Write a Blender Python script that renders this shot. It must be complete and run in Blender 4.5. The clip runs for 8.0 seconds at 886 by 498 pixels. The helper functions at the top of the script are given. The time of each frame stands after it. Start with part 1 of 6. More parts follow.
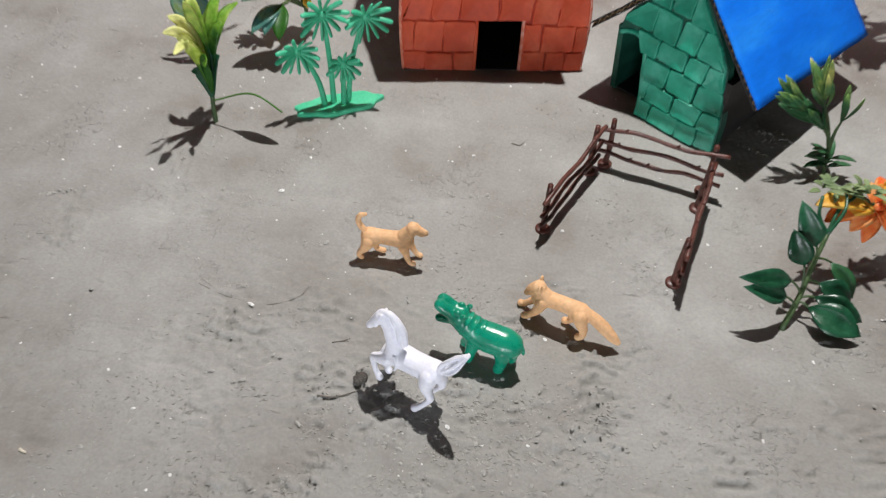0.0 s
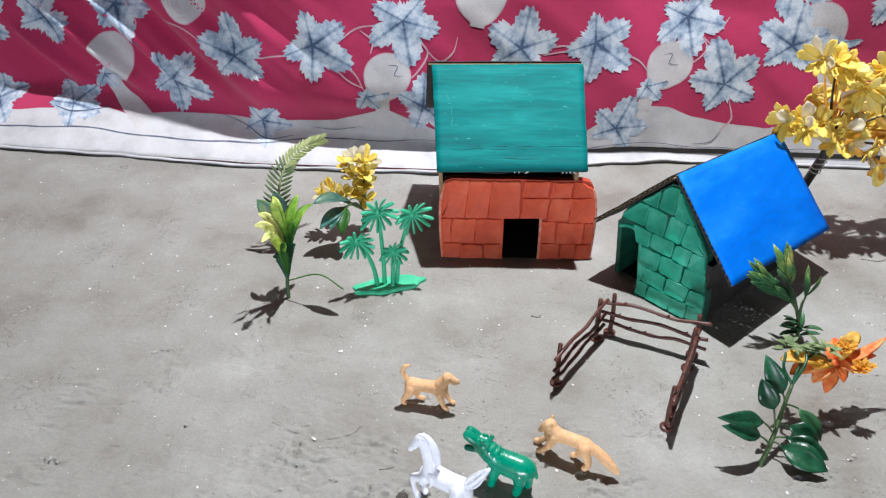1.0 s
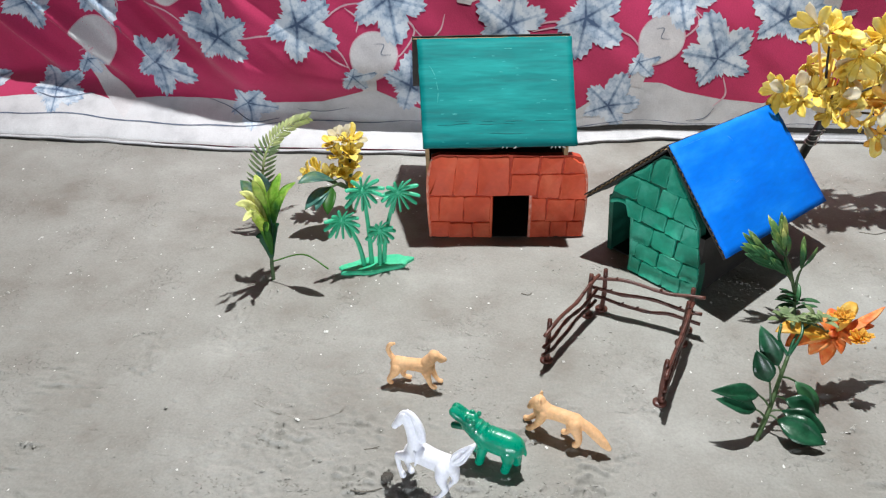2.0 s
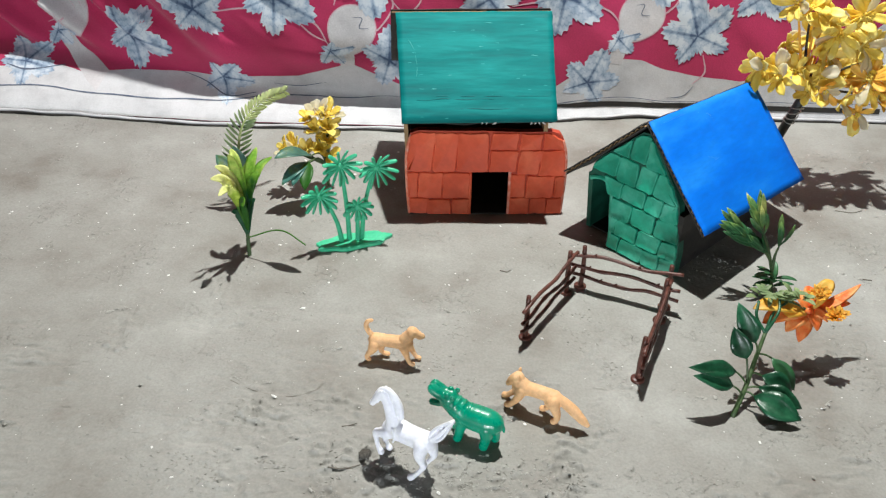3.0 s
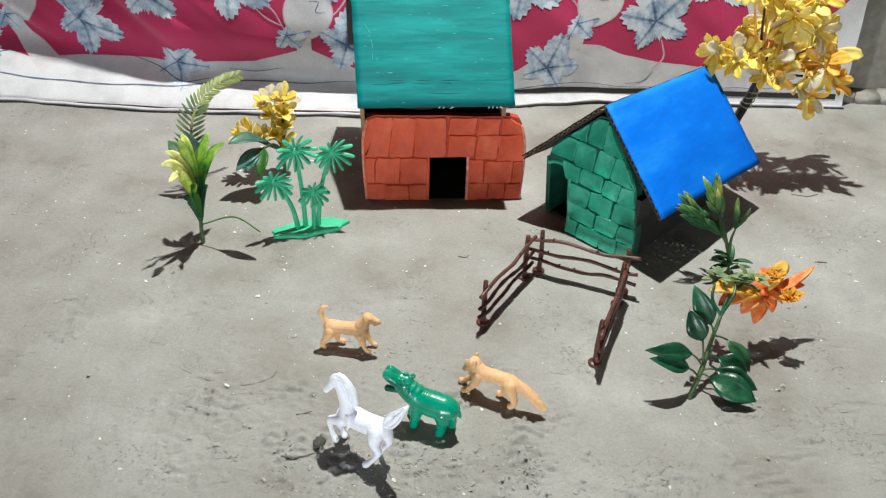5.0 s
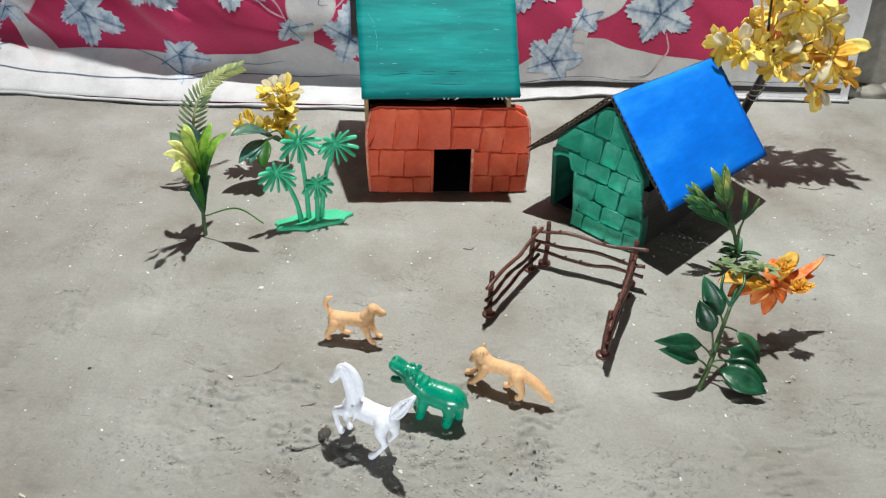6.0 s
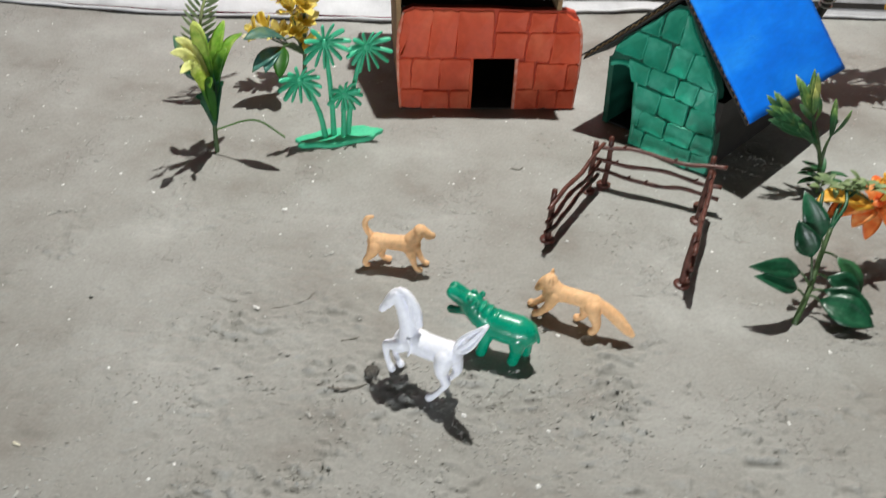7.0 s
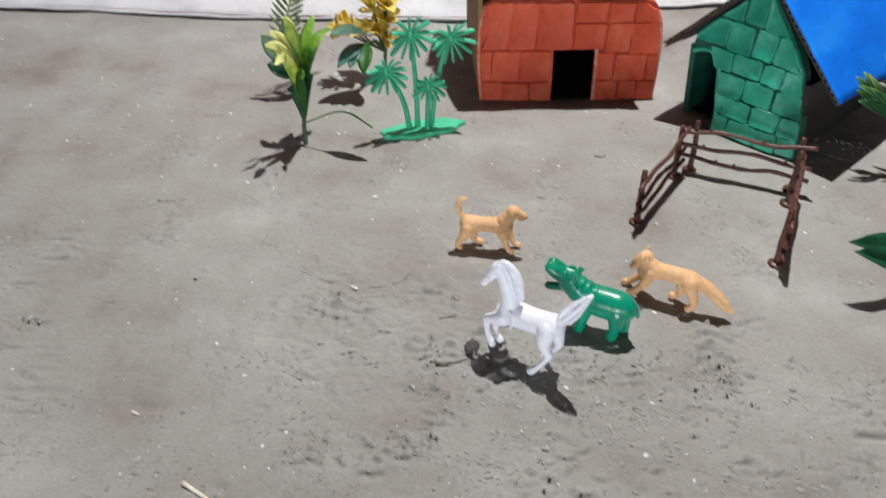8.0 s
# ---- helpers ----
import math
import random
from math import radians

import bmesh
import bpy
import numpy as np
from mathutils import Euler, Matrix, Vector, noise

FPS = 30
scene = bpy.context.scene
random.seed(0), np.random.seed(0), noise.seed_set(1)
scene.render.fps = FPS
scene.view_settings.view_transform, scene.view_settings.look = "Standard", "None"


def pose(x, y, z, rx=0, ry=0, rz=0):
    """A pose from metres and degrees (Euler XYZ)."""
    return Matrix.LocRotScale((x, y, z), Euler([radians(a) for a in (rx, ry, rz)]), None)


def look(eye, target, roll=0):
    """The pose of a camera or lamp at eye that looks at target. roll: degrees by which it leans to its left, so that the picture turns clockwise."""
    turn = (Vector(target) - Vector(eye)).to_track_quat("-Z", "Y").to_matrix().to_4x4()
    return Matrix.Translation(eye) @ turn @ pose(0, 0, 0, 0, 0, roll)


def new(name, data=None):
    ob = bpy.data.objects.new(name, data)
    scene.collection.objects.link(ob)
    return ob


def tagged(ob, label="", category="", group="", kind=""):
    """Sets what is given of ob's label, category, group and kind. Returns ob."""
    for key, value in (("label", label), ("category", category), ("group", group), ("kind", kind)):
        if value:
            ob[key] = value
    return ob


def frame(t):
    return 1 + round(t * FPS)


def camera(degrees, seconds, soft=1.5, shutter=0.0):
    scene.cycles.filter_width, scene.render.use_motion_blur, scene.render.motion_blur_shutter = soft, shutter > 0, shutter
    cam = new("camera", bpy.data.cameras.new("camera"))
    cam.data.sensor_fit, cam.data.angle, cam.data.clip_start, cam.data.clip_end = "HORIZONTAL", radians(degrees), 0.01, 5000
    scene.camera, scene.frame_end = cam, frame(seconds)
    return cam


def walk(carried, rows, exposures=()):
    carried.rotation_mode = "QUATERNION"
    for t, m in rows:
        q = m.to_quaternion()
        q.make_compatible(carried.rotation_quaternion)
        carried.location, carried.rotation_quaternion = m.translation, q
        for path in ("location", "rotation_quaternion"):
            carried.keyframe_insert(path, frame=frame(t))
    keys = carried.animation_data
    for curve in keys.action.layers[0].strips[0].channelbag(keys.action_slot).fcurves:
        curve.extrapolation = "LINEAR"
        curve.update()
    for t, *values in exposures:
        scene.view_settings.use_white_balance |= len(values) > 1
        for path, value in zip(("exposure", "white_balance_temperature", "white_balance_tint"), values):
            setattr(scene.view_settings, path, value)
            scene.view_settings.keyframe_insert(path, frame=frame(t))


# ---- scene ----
cam = camera(55.0, 8.0, soft=1.25, shutter=0.3)
PATH = [
    (0, (0.01, 0.013, 0.398), (0.025, 1.389, -1.054), 4.1),
    (0.5, (0.016, -0.081, 0.428), (-0.012, 1.492, -0.808), 3.5),
    (1, (0.024, -0.105, 0.452), (-0.096, 1.577, -0.624), 1.3),
    (1.5, (0.037, -0.101, 0.437), (-0.1, 1.581, -0.636), 0.3),
    (3, (0.035, -0.095, 0.425), (-0.033, 1.558, -0.7), 1.6),
    (3.5, (0.039, -0.091, 0.419), (0.012, 1.557, -0.713), 2.4),
    (4, (0.044, -0.091, 0.417), (0.046, 1.551, -0.724), 2.8),
    (4.5, (0.045, -0.091, 0.418), (0.05, 1.551, -0.724), 2.6),
    (6, (0.039, -0.09, 0.406), (0.05, 1.556, -0.729), 2.7),
    (6.5, (0.03, -0.076, 0.381), (0.041, 1.539, -0.798), 2.7),
    (7, (-0.005, -0.038, 0.336), (0.05, 1.547, -0.883), 3.8),
    (7.5, (-0.04, -0.046, 0.313), (0.045, 1.469, -0.99), 4.1),
    (8, (-0.031, -0.058, 0.32), (-0.093, 1.552, -0.865), 0.7),
]
walk(cam, [(t, look(eye, target, roll)) for t, eye, target, roll in PATH],
     [(0.0, -0.36, 6420, 14), (0.5, -0.21, 6300, 12), (1.0, -0.05, 6080, 12), (1.5, -0.05, 6150, 11), (3.0, -0.08, 6420, 7), (4.5, -0.09, 6420, 6), (6.5, -0.15, 6450, 6),
      (7.0, -0.27, 6500, 8), (7.5, -0.32, 6520, 11), (8.0, -0.34, 6420, 11)])
# ---- light ----
world = bpy.data.worlds.new("room_air")
scene.world = world
world.use_nodes = True
world.node_tree.nodes["Background"].inputs[0].default_value = (0.75, 0.85, 1.0, 1)
world.node_tree.nodes["Background"].inputs[1].default_value = 0.002


def lamp(name, kind, power, colour, m, **more):
    data = bpy.data.lights.new(name, kind)
    data.energy, data.color = power, colour
    for k, v in more.items():
        if k == "radius":
            data.shadow_soft_size = v
        if k == "size":
            data.shape, data.size, data.size_y = "RECTANGLE", v[0], v[1]
    ob = new(name, data)
    ob.matrix_world = m
    return ob


# the bare bulb that hangs above the display
lamp("bulb_light", "POINT", 84.0, (1.0, 0.985, 0.94), pose(0.105, 0.700, 1.15), radius=0.014)
# added fill lamp, low behind the camera, that brightens upright faces
lamp("front_fill_light", "AREA", 7.6, (0.90, 0.95, 1.0), look((-0.08, -0.62, 0.055), (0.08, 0.60, 0.05)), size=(0.50, 0.09))


# ---- materials ----
def material(name, colours, scale=40.0, grain=400.0, rough=0.6, bump=0.15, bump_scale=None, spread=0.18,
             metal=0.0, coat=0.0, stretch=(1, 1, 1), random_value=0.0, sheen=0.0, trans=0.0, speck=None, shine=0.5, thin=0.0, grade=None, scratch=0.0):
    """Two or three colours mixed by a broad noise, with a fine grain on top, and relief."""
    m = bpy.data.materials.new(name)
    m.use_nodes = True
    nt = m.node_tree
    n, link = nt.nodes, nt.links.new
    bsdf = n["Principled BSDF"]
    co = n.new("ShaderNodeTexCoord")
    mp = n.new("ShaderNodeMapping")
    mp.inputs["Scale"].default_value = stretch
    link(co.outputs["Object"], mp.inputs["Vector"])
    broad = n.new("ShaderNodeTexNoise")
    broad.inputs["Scale"].default_value, broad.inputs["Detail"].default_value = scale, 5
    broad.inputs["Roughness"].default_value = 0.6
    link(mp.outputs[0], broad.inputs["Vector"])
    ramp = n.new("ShaderNodeValToRGB")
    k = len(colours)
    while len(ramp.color_ramp.elements) < k:
        ramp.color_ramp.elements.new(0.5)
    for i, c in enumerate(colours):
        e = ramp.color_ramp.elements[i]
        e.position = 0.5 if k == 1 else 0.32 + 0.36 * i / (k - 1)
        e.color = (*c, 1)
    if grade:
        # the dye runs from the foot of the plant to its tips
        sep = n.new("ShaderNodeSeparateXYZ")
        link(co.outputs["Object"], sep.inputs[0])
        up = n.new("ShaderNodeMapRange")
        up.inputs[1].default_value, up.inputs[2].default_value = grade
        up.inputs[3].default_value, up.inputs[4].default_value = -0.32, 0.30
        link(sep.outputs[2], up.inputs[0])
        add = n.new("ShaderNodeMath")
        add.operation = "ADD"
        link(up.outputs[0], add.inputs[0])
        link(broad.outputs[0], add.inputs[1])
        link(add.outputs[0], ramp.inputs[0])
    else:
        link(broad.outputs[0], ramp.inputs[0])
    fine = n.new("ShaderNodeTexNoise")
    fine.inputs["Scale"].default_value, fine.inputs["Detail"].default_value = grain, 4
    link(mp.outputs[0], fine.inputs["Vector"])
    rng = n.new("ShaderNodeMapRange")
    rng.inputs[1].default_value, rng.inputs[2].default_value = 0.3, 0.7
    rng.inputs[3].default_value, rng.inputs[4].default_value = 1 - spread, 1 + spread
    link(fine.outputs[0], rng.inputs[0])
    mul = n.new("ShaderNodeMix")
    mul.data_type, mul.blend_type = "RGBA", "MULTIPLY"
    mul.inputs[0].default_value = 1
    link(ramp.outputs[0], mul.inputs[6])
    link(rng.outputs[0], mul.inputs[7])
    out = mul.outputs[2]
    if random_value:
        info = n.new("ShaderNodeObjectInfo")
        r2 = n.new("ShaderNodeMapRange")
        r2.inputs[3].default_value, r2.inputs[4].default_value = 1 - random_value, 1 + random_value
        link(info.outputs["Random"], r2.inputs[0])
        hsv = n.new("ShaderNodeHueSaturation")
        link(r2.outputs[0], hsv.inputs["Value"])
        link(out, hsv.inputs["Color"])
        out = hsv.outputs[0]
    if speck:
        vor = n.new("ShaderNodeTexVoronoi")
        vor.inputs["Scale"].default_value = speck[0]
        link(mp.outputs[0], vor.inputs["Vector"])
        lt = n.new("ShaderNodeMath")
        lt.operation = "LESS_THAN"
        lt.inputs[1].default_value = speck[1]
        link(vor.outputs["Distance"], lt.inputs[0])
        mx = n.new("ShaderNodeMix")
        mx.data_type = "RGBA"
        link(lt.outputs[0], mx.inputs[0])
        link(out, mx.inputs[6])
        mx.inputs[7].default_value = (*speck[2], 1)
        out = mx.outputs[2]
    link(out, bsdf.inputs["Base Color"])
    rr = n.new("ShaderNodeMapRange")
    rr.inputs[3].default_value, rr.inputs[4].default_value = max(rough - 0.12, 0.03), min(rough + 0.12, 1)
    link(broad.outputs[0], rr.inputs[0])
    link(rr.outputs[0], bsdf.inputs["Roughness"])
    bsdf.inputs["Specular IOR Level"].default_value = shine
    bsdf.inputs["Metallic"].default_value = metal
    bsdf.inputs["Coat Weight"].default_value = coat
    bsdf.inputs["Sheen Weight"].default_value = sheen
    bsdf.inputs["Subsurface Weight"].default_value = trans
    bsdf.inputs["Subsurface Radius"].default_value = (0.004, 0.004, 0.003)
    if bump:
        rel = n.new("ShaderNodeTexNoise")
        rel.inputs["Scale"].default_value = bump_scale or grain * 0.5
        rel.inputs["Detail"].default_value = 6
        link(mp.outputs[0], rel.inputs["Vector"])
        bp = n.new("ShaderNodeBump")
        bp.inputs["Strength"].default_value, bp.inputs["Distance"].default_value = bump, 0.001
        link(rel.outputs[0], bp.inputs["Height"])
        link(bp.outputs[0], bsdf.inputs["Normal"])
        if scratch:
            # sparse scrapes in two directions, dug in, their shade darkened into the colour
            last = bp.outputs[0]
            groove_shade = None
            for turn, size, low in ((0.12, (24, 130, 60), 0.665), (0.95, (24, 150, 60), 0.655), (-0.6, (30, 140, 60), 0.67)):
                m2 = n.new("ShaderNodeMapping")
                m2.inputs["Scale"].default_value, m2.inputs["Rotation"].default_value = size, (0, 0, turn)
                link(co.outputs["Object"], m2.inputs["Vector"])
                sc = n.new("ShaderNodeTexNoise")
                sc.inputs["Scale"].default_value, sc.inputs["Detail"].default_value = 1.6, 7
                sc.inputs["Roughness"].default_value = 0.72
                link(m2.outputs[0], sc.inputs["Vector"])
                cut = n.new("ShaderNodeMapRange")
                cut.inputs[1].default_value, cut.inputs[2].default_value = low, low + 0.10
                cut.inputs[3].default_value, cut.inputs[4].default_value = 1.0, 0.0
                link(sc.outputs[0], cut.inputs[0])
                b2 = n.new("ShaderNodeBump")
                b2.inputs["Strength"].default_value, b2.inputs["Distance"].default_value = scratch, 0.0015
                link(cut.outputs[0], b2.inputs["Height"])
                link(last, b2.inputs["Normal"])
                last = b2.outputs[0]
                shade = n.new("ShaderNodeMapRange")
                shade.inputs[3].default_value, shade.inputs[4].default_value = 0.88, 1.0
                link(cut.outputs[0], shade.inputs[0])
                dm = n.new("ShaderNodeMix")
                dm.data_type, dm.blend_type = "RGBA", "MULTIPLY"
                dm.inputs[0].default_value = 1
                link(out, dm.inputs[6])
                link(shade.outputs[0], dm.inputs[7])
                out = dm.outputs[2]
            # crisp small flakes and crumbs, in patches
            where = n.new("ShaderNodeTexNoise")
            where.inputs["Scale"].default_value, where.inputs["Detail"].default_value = 17, 4
            link(co.outputs["Object"], where.inputs["Vector"])
            keep = n.new("ShaderNodeMapRange")
            keep.inputs[1].default_value, keep.inputs[2].default_value = 0.50, 0.68
            link(where.outputs[0], keep.inputs[0])
            chip = n.new("ShaderNodeTexNoise")
            chip.inputs["Scale"].default_value, chip.inputs["Detail"].default_value = 220, 4
            chip.inputs["Distortion"].default_value = 0.6
            link(co.outputs["Object"], chip.inputs["Vector"])
            edge = n.new("ShaderNodeMapRange")
            edge.inputs[1].default_value, edge.inputs[2].default_value = 0.54, 0.70
            link(chip.outputs[0], edge.inputs[0])
            lift = n.new("ShaderNodeMath")
            lift.operation = "MULTIPLY"
            link(edge.outputs[0], lift.inputs[0])
            link(keep.outputs[0], lift.inputs[1])
            b3 = n.new("ShaderNodeBump")
            b3.inputs["Strength"].default_value, b3.inputs["Distance"].default_value = 0.8, 0.0013
            link(lift.outputs[0], b3.inputs["Height"])
            link(last, b3.inputs["Normal"])
            last = b3.outputs[0]
            link(out, bsdf.inputs["Base Color"])
            link(last, bsdf.inputs["Normal"])
    if thin:
        # light shines through thin petals and leaves
        tl = n.new("ShaderNodeBsdfTranslucent")
        link(out, tl.inputs["Color"])
        mixs = n.new("ShaderNodeMixShader")
        mixs.inputs[0].default_value = thin
        link(bsdf.outputs[0], mixs.inputs[1])
        link(tl.outputs[0], mixs.inputs[2])
        link(mixs.outputs[0], n["Material Output"].inputs["Surface"])
    return m


SOIL = material("dry_soil_floor", [(0.228, 0.210, 0.188), (0.300, 0.292, 0.270), (0.340, 0.336, 0.316), (0.400, 0.398, 0.378)], 9, 520, 0.92, 0.42, 260, 0.08, scratch=0.60)
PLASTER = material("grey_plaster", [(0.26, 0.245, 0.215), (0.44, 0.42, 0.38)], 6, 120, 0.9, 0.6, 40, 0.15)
# near-black so that the unseen walls and ceiling bounce little light
UNSEEN_DARK = material("dark_unseen_plaster", [(0.025, 0.024, 0.022), (0.045, 0.043, 0.038)], 4, 90, 0.9, 0.2)
ORANGE = material("orange_clay", [(0.66, 0.078, 0.030), (0.74, 0.104, 0.042), (0.82, 0.16, 0.075)], 30, 260, 0.58, 0.30, 160, 0.05, random_value=0.04, shine=0.35)
ORANGE_WORN_LIT = material("orange_clay_rubbed_and_lit", [(0.72, 0.12, 0.055), (0.82, 0.28, 0.19), (0.88, 0.46, 0.38)], 120, 300, 0.6, 0.3, 160, 0.08)
# same orange clay, darkened to paint the shade inside the grooves
ORANGE_GROOVE_SHADE = material("orange_clay_groove_shade", [(0.42, 0.045, 0.018), (0.54, 0.07, 0.03)], 60, 500, 0.7, 0.3)
GREEN_CLAY = material("green_clay", [(0.012, 0.27, 0.165), (0.022, 0.37, 0.235), (0.09, 0.52, 0.37)], 42, 220, 0.42, 0.40, 130, 0.06, random_value=0.06)
# darker copy of the green clay: shade in grooves and on side walls
GREEN_SHADE = material("green_clay_shade", [(0.006, 0.07, 0.045), (0.01, 0.11, 0.07)], 60, 500, 0.6, 0.3)
TEAL = material("teal_paint", [(0.001, 0.125, 0.130), (0.002, 0.175, 0.175), (0.012, 0.25, 0.245)], 60, 300, 0.65, 0.35, 120, 0.08, stretch=(0.16, 1.2, 1.2), shine=0.15, speck=(240.0, 0.07, (0.05, 0.36, 0.35)))
BLUE = material("blue_paint", [(0.001, 0.135, 0.68), (0.002, 0.170, 0.78), (0.015, 0.25, 0.85)], 30, 300, 0.66, 0.2, 90, 0.06, stretch=(1.0, 0.3, 1.0), shine=0.15)
TEAL_PALE = material("pale_teal_paint", [(0.03, 0.30, 0.29), (0.10, 0.42, 0.40)], 60, 300, 0.6, 0.2, shine=0.2)
TEAL_DEEP = material("deep_teal_paint", [(0.001, 0.10, 0.105), (0.002, 0.13, 0.135)], 60, 300, 0.6, 0.2, shine=0.2)
BLUE_PALE = material("pale_blue_paint", [(0.05, 0.30, 0.86), (0.14, 0.42, 0.90)], 60, 300, 0.6, 0.2, shine=0.2)
CARD = material("brown_cardboard", [(0.30, 0.18, 0.09), (0.42, 0.27, 0.14)], 40, 300, 0.85, 0.3, 200, 0.15)
# dark roof card, also used to paint shade in gaps and interiors
DARK_CARD_SHADE = material("dark_card_and_shade", [(0.012, 0.012, 0.012), (0.035, 0.03, 0.026)], 60, 400, 0.8, 0.3)
PAPER = material("torn_paper", [(0.5, 0.5, 0.48), (0.7, 0.7, 0.68)], 90, 400, 0.9, 0.2)
FENCE = material("brown_plastic", [(0.055, 0.016, 0.011), (0.10, 0.032, 0.022), (0.15, 0.055, 0.04)], 120, 600, 0.42, 0.4, 300, 0.15)
PALM = material("green_plastic", [(0.04, 0.42, 0.22), (0.07, 0.52, 0.30)], 80, 400, 0.4, 0.1, 300, 0.08, trans=0.15)
PALM_BASE = material("mint_plastic", [(0.05, 0.50, 0.27), (0.09, 0.60, 0.34)], 60, 400, 0.4, 0.15, 200, 0.08, trans=0.15)
LIME = material("lime_leaf", [(0.04, 0.17, 0.02), (0.24, 0.48, 0.05), (0.70, 0.80, 0.22)], 45, 300, 0.45, 0.15, 200, 0.12, random_value=0.10, thin=0.4, grade=(0.048, 0.112))
LIME_PALE = material("pale_lime_leaf", [(0.08, 0.24, 0.03), (0.56, 0.70, 0.10), (0.92, 0.93, 0.42)], 60, 300, 0.45, 0.15, 200, 0.1, random_value=0.06, thin=0.4, grade=(0.040, 0.088))
DEEP = material("deep_green_leaf", [(0.006, 0.042, 0.018), (0.012, 0.078, 0.036), (0.025, 0.12, 0.058)], 90, 500, 0.35, 0.2, 250, 0.14, random_value=0.2)
BLUEGREEN = material("blue_green_leaf", [(0.02, 0.09, 0.07), (0.06, 0.17, 0.14), (0.13, 0.2, 0.05)], 60, 400, 0.4, 0.2, 250, 0.12, random_value=0.2)
FERN = material("fern_green", [(0.54, 0.63, 0.27), (0.80, 0.85, 0.50)], 50, 300, 0.5, 0.1, 200, 0.1, random_value=0.12, thin=0.5)
FERN_LOW = material("fern_dark_green", [(0.24, 0.36, 0.17), (0.52, 0.62, 0.32)], 50, 300, 0.5, 0.1, 200, 0.1, random_value=0.15, thin=0.4)
SPRAY = material("spray_green", [(0.05, 0.18, 0.07), (0.22, 0.38, 0.10), (0.68, 0.70, 0.20)], 55, 300, 0.45, 0.1, 200, 0.12, random_value=0.2, thin=0.25, grade=(0.040, 0.105))
STEM = material("green_stem", [(0.035, 0.075, 0.025), (0.075, 0.12, 0.045)], 90, 400, 0.5, 0.2)
STEM_DARK = material("black_stem", [(0.012, 0.014, 0.012), (0.04, 0.04, 0.035)], 150, 500, 0.4, 0.3)
WIRE = material("silver_wire", [(0.55, 0.55, 0.53)], 50, 300, 0.3, 0, metal=1.0)
YELLOW = material("yellow_petal", [(0.97, 0.70, 0.07), (0.97, 0.79, 0.16), (0.98, 0.89, 0.40)], 40, 300, 0.55, 0.12, 200, 0.04, random_value=0.04, thin=0.32)
CREAM = material("cream_petal", [(0.86, 0.80, 0.55), (0.92, 0.88, 0.76)], 40, 300, 0.55, 0.1, 200, 0.05, thin=0.6)
RED = material("orange_red_petal", [(0.95, 0.13, 0.03), (0.97, 0.30, 0.07), (0.98, 0.58, 0.24)], 90, 300, 0.5, 0.12, 200, 0.08, random_value=0.10, thin=0.30)
AMBER = material("amber_petal", [(0.95, 0.52, 0.05), (0.97, 0.70, 0.16)], 60, 300, 0.5, 0.12, 200, 0.1, random_value=0.08, thin=0.35)
WHITE = material("white_plastic", [(0.80, 0.81, 0.88), (0.86, 0.86, 0.93)], 90, 500, 0.42, 0.3, 260, 0.05, trans=0.1)
EMERALD = material("emerald_plastic", [(0.0, 0.24, 0.14), (0.005, 0.32, 0.19)], 60, 300, 0.28, 0.2, 260, 0.05, coat=0.2, trans=0.25)
TAN = material("tan_plastic", [(0.76, 0.43, 0.21), (0.84, 0.53, 0.29)], 90, 400, 0.6, 0.55, 330, 0.10, trans=0.1, shine=0.3)
CRIMSON = material("crimson_cloth", [(0.44, 0.020, 0.090), (0.55, 0.030, 0.125)], 14, 900, 0.85, 0.35, 900, 0.12, sheen=0.2)
OFFWHITE = material("off_white_cloth", [(0.50, 0.50, 0.525), (0.62, 0.62, 0.645), (0.70, 0.70, 0.73)], 22, 900, 0.88, 0.35, 900, 0.1, sheen=0.2)
HEARTGREY = material("grey_print", [(0.56, 0.54, 0.56), (0.70, 0.68, 0.70)], 30, 700, 0.88, 0.2, 900, 0.1)
PINKLINE = material("pale_pink_print", [(0.60, 0.34, 0.42), (0.70, 0.48, 0.54)], 60, 700, 0.88, 0.1)
INK = material("dark_blue_print", [(0.08, 0.10, 0.16), (0.16, 0.2, 0.28)], 60, 700, 0.88, 0.1)
GRIT = material("white_grit", [(0.72, 0.71, 0.69), (0.88, 0.88, 0.86)], 200, 800, 0.5, 0.1, random_value=0.15)
CRUMB = material("soil_crumb", [(0.33, 0.322, 0.298), (0.42, 0.412, 0.385)], 90, 700, 0.95, 0.3, 300, 0.12)
DAMP = material("damp_soil", [(0.035, 0.032, 0.028), (0.11, 0.10, 0.085)], 700, 1500, 0.9, 0.6, 700, 0.2)
CRUMB_DARK = material("dry_root", [(0.24, 0.22, 0.19), (0.32, 0.30, 0.27)], 120, 700, 0.9, 0.3, 300, 0.12)
CRUST = material("soil_crust", [(0.30, 0.292, 0.268), (0.42, 0.41, 0.38)], 60, 700, 0.95, 0.3, 300, 0.12)
ROOT = material("damp_root", [(0.13, 0.115, 0.095), (0.21, 0.19, 0.16)], 120, 700, 0.9, 0.5, 300, 0.15)
STRAW = material("pale_straw", [(0.70, 0.64, 0.50), (0.82, 0.77, 0.64)], 90, 500, 0.8, 0.2)


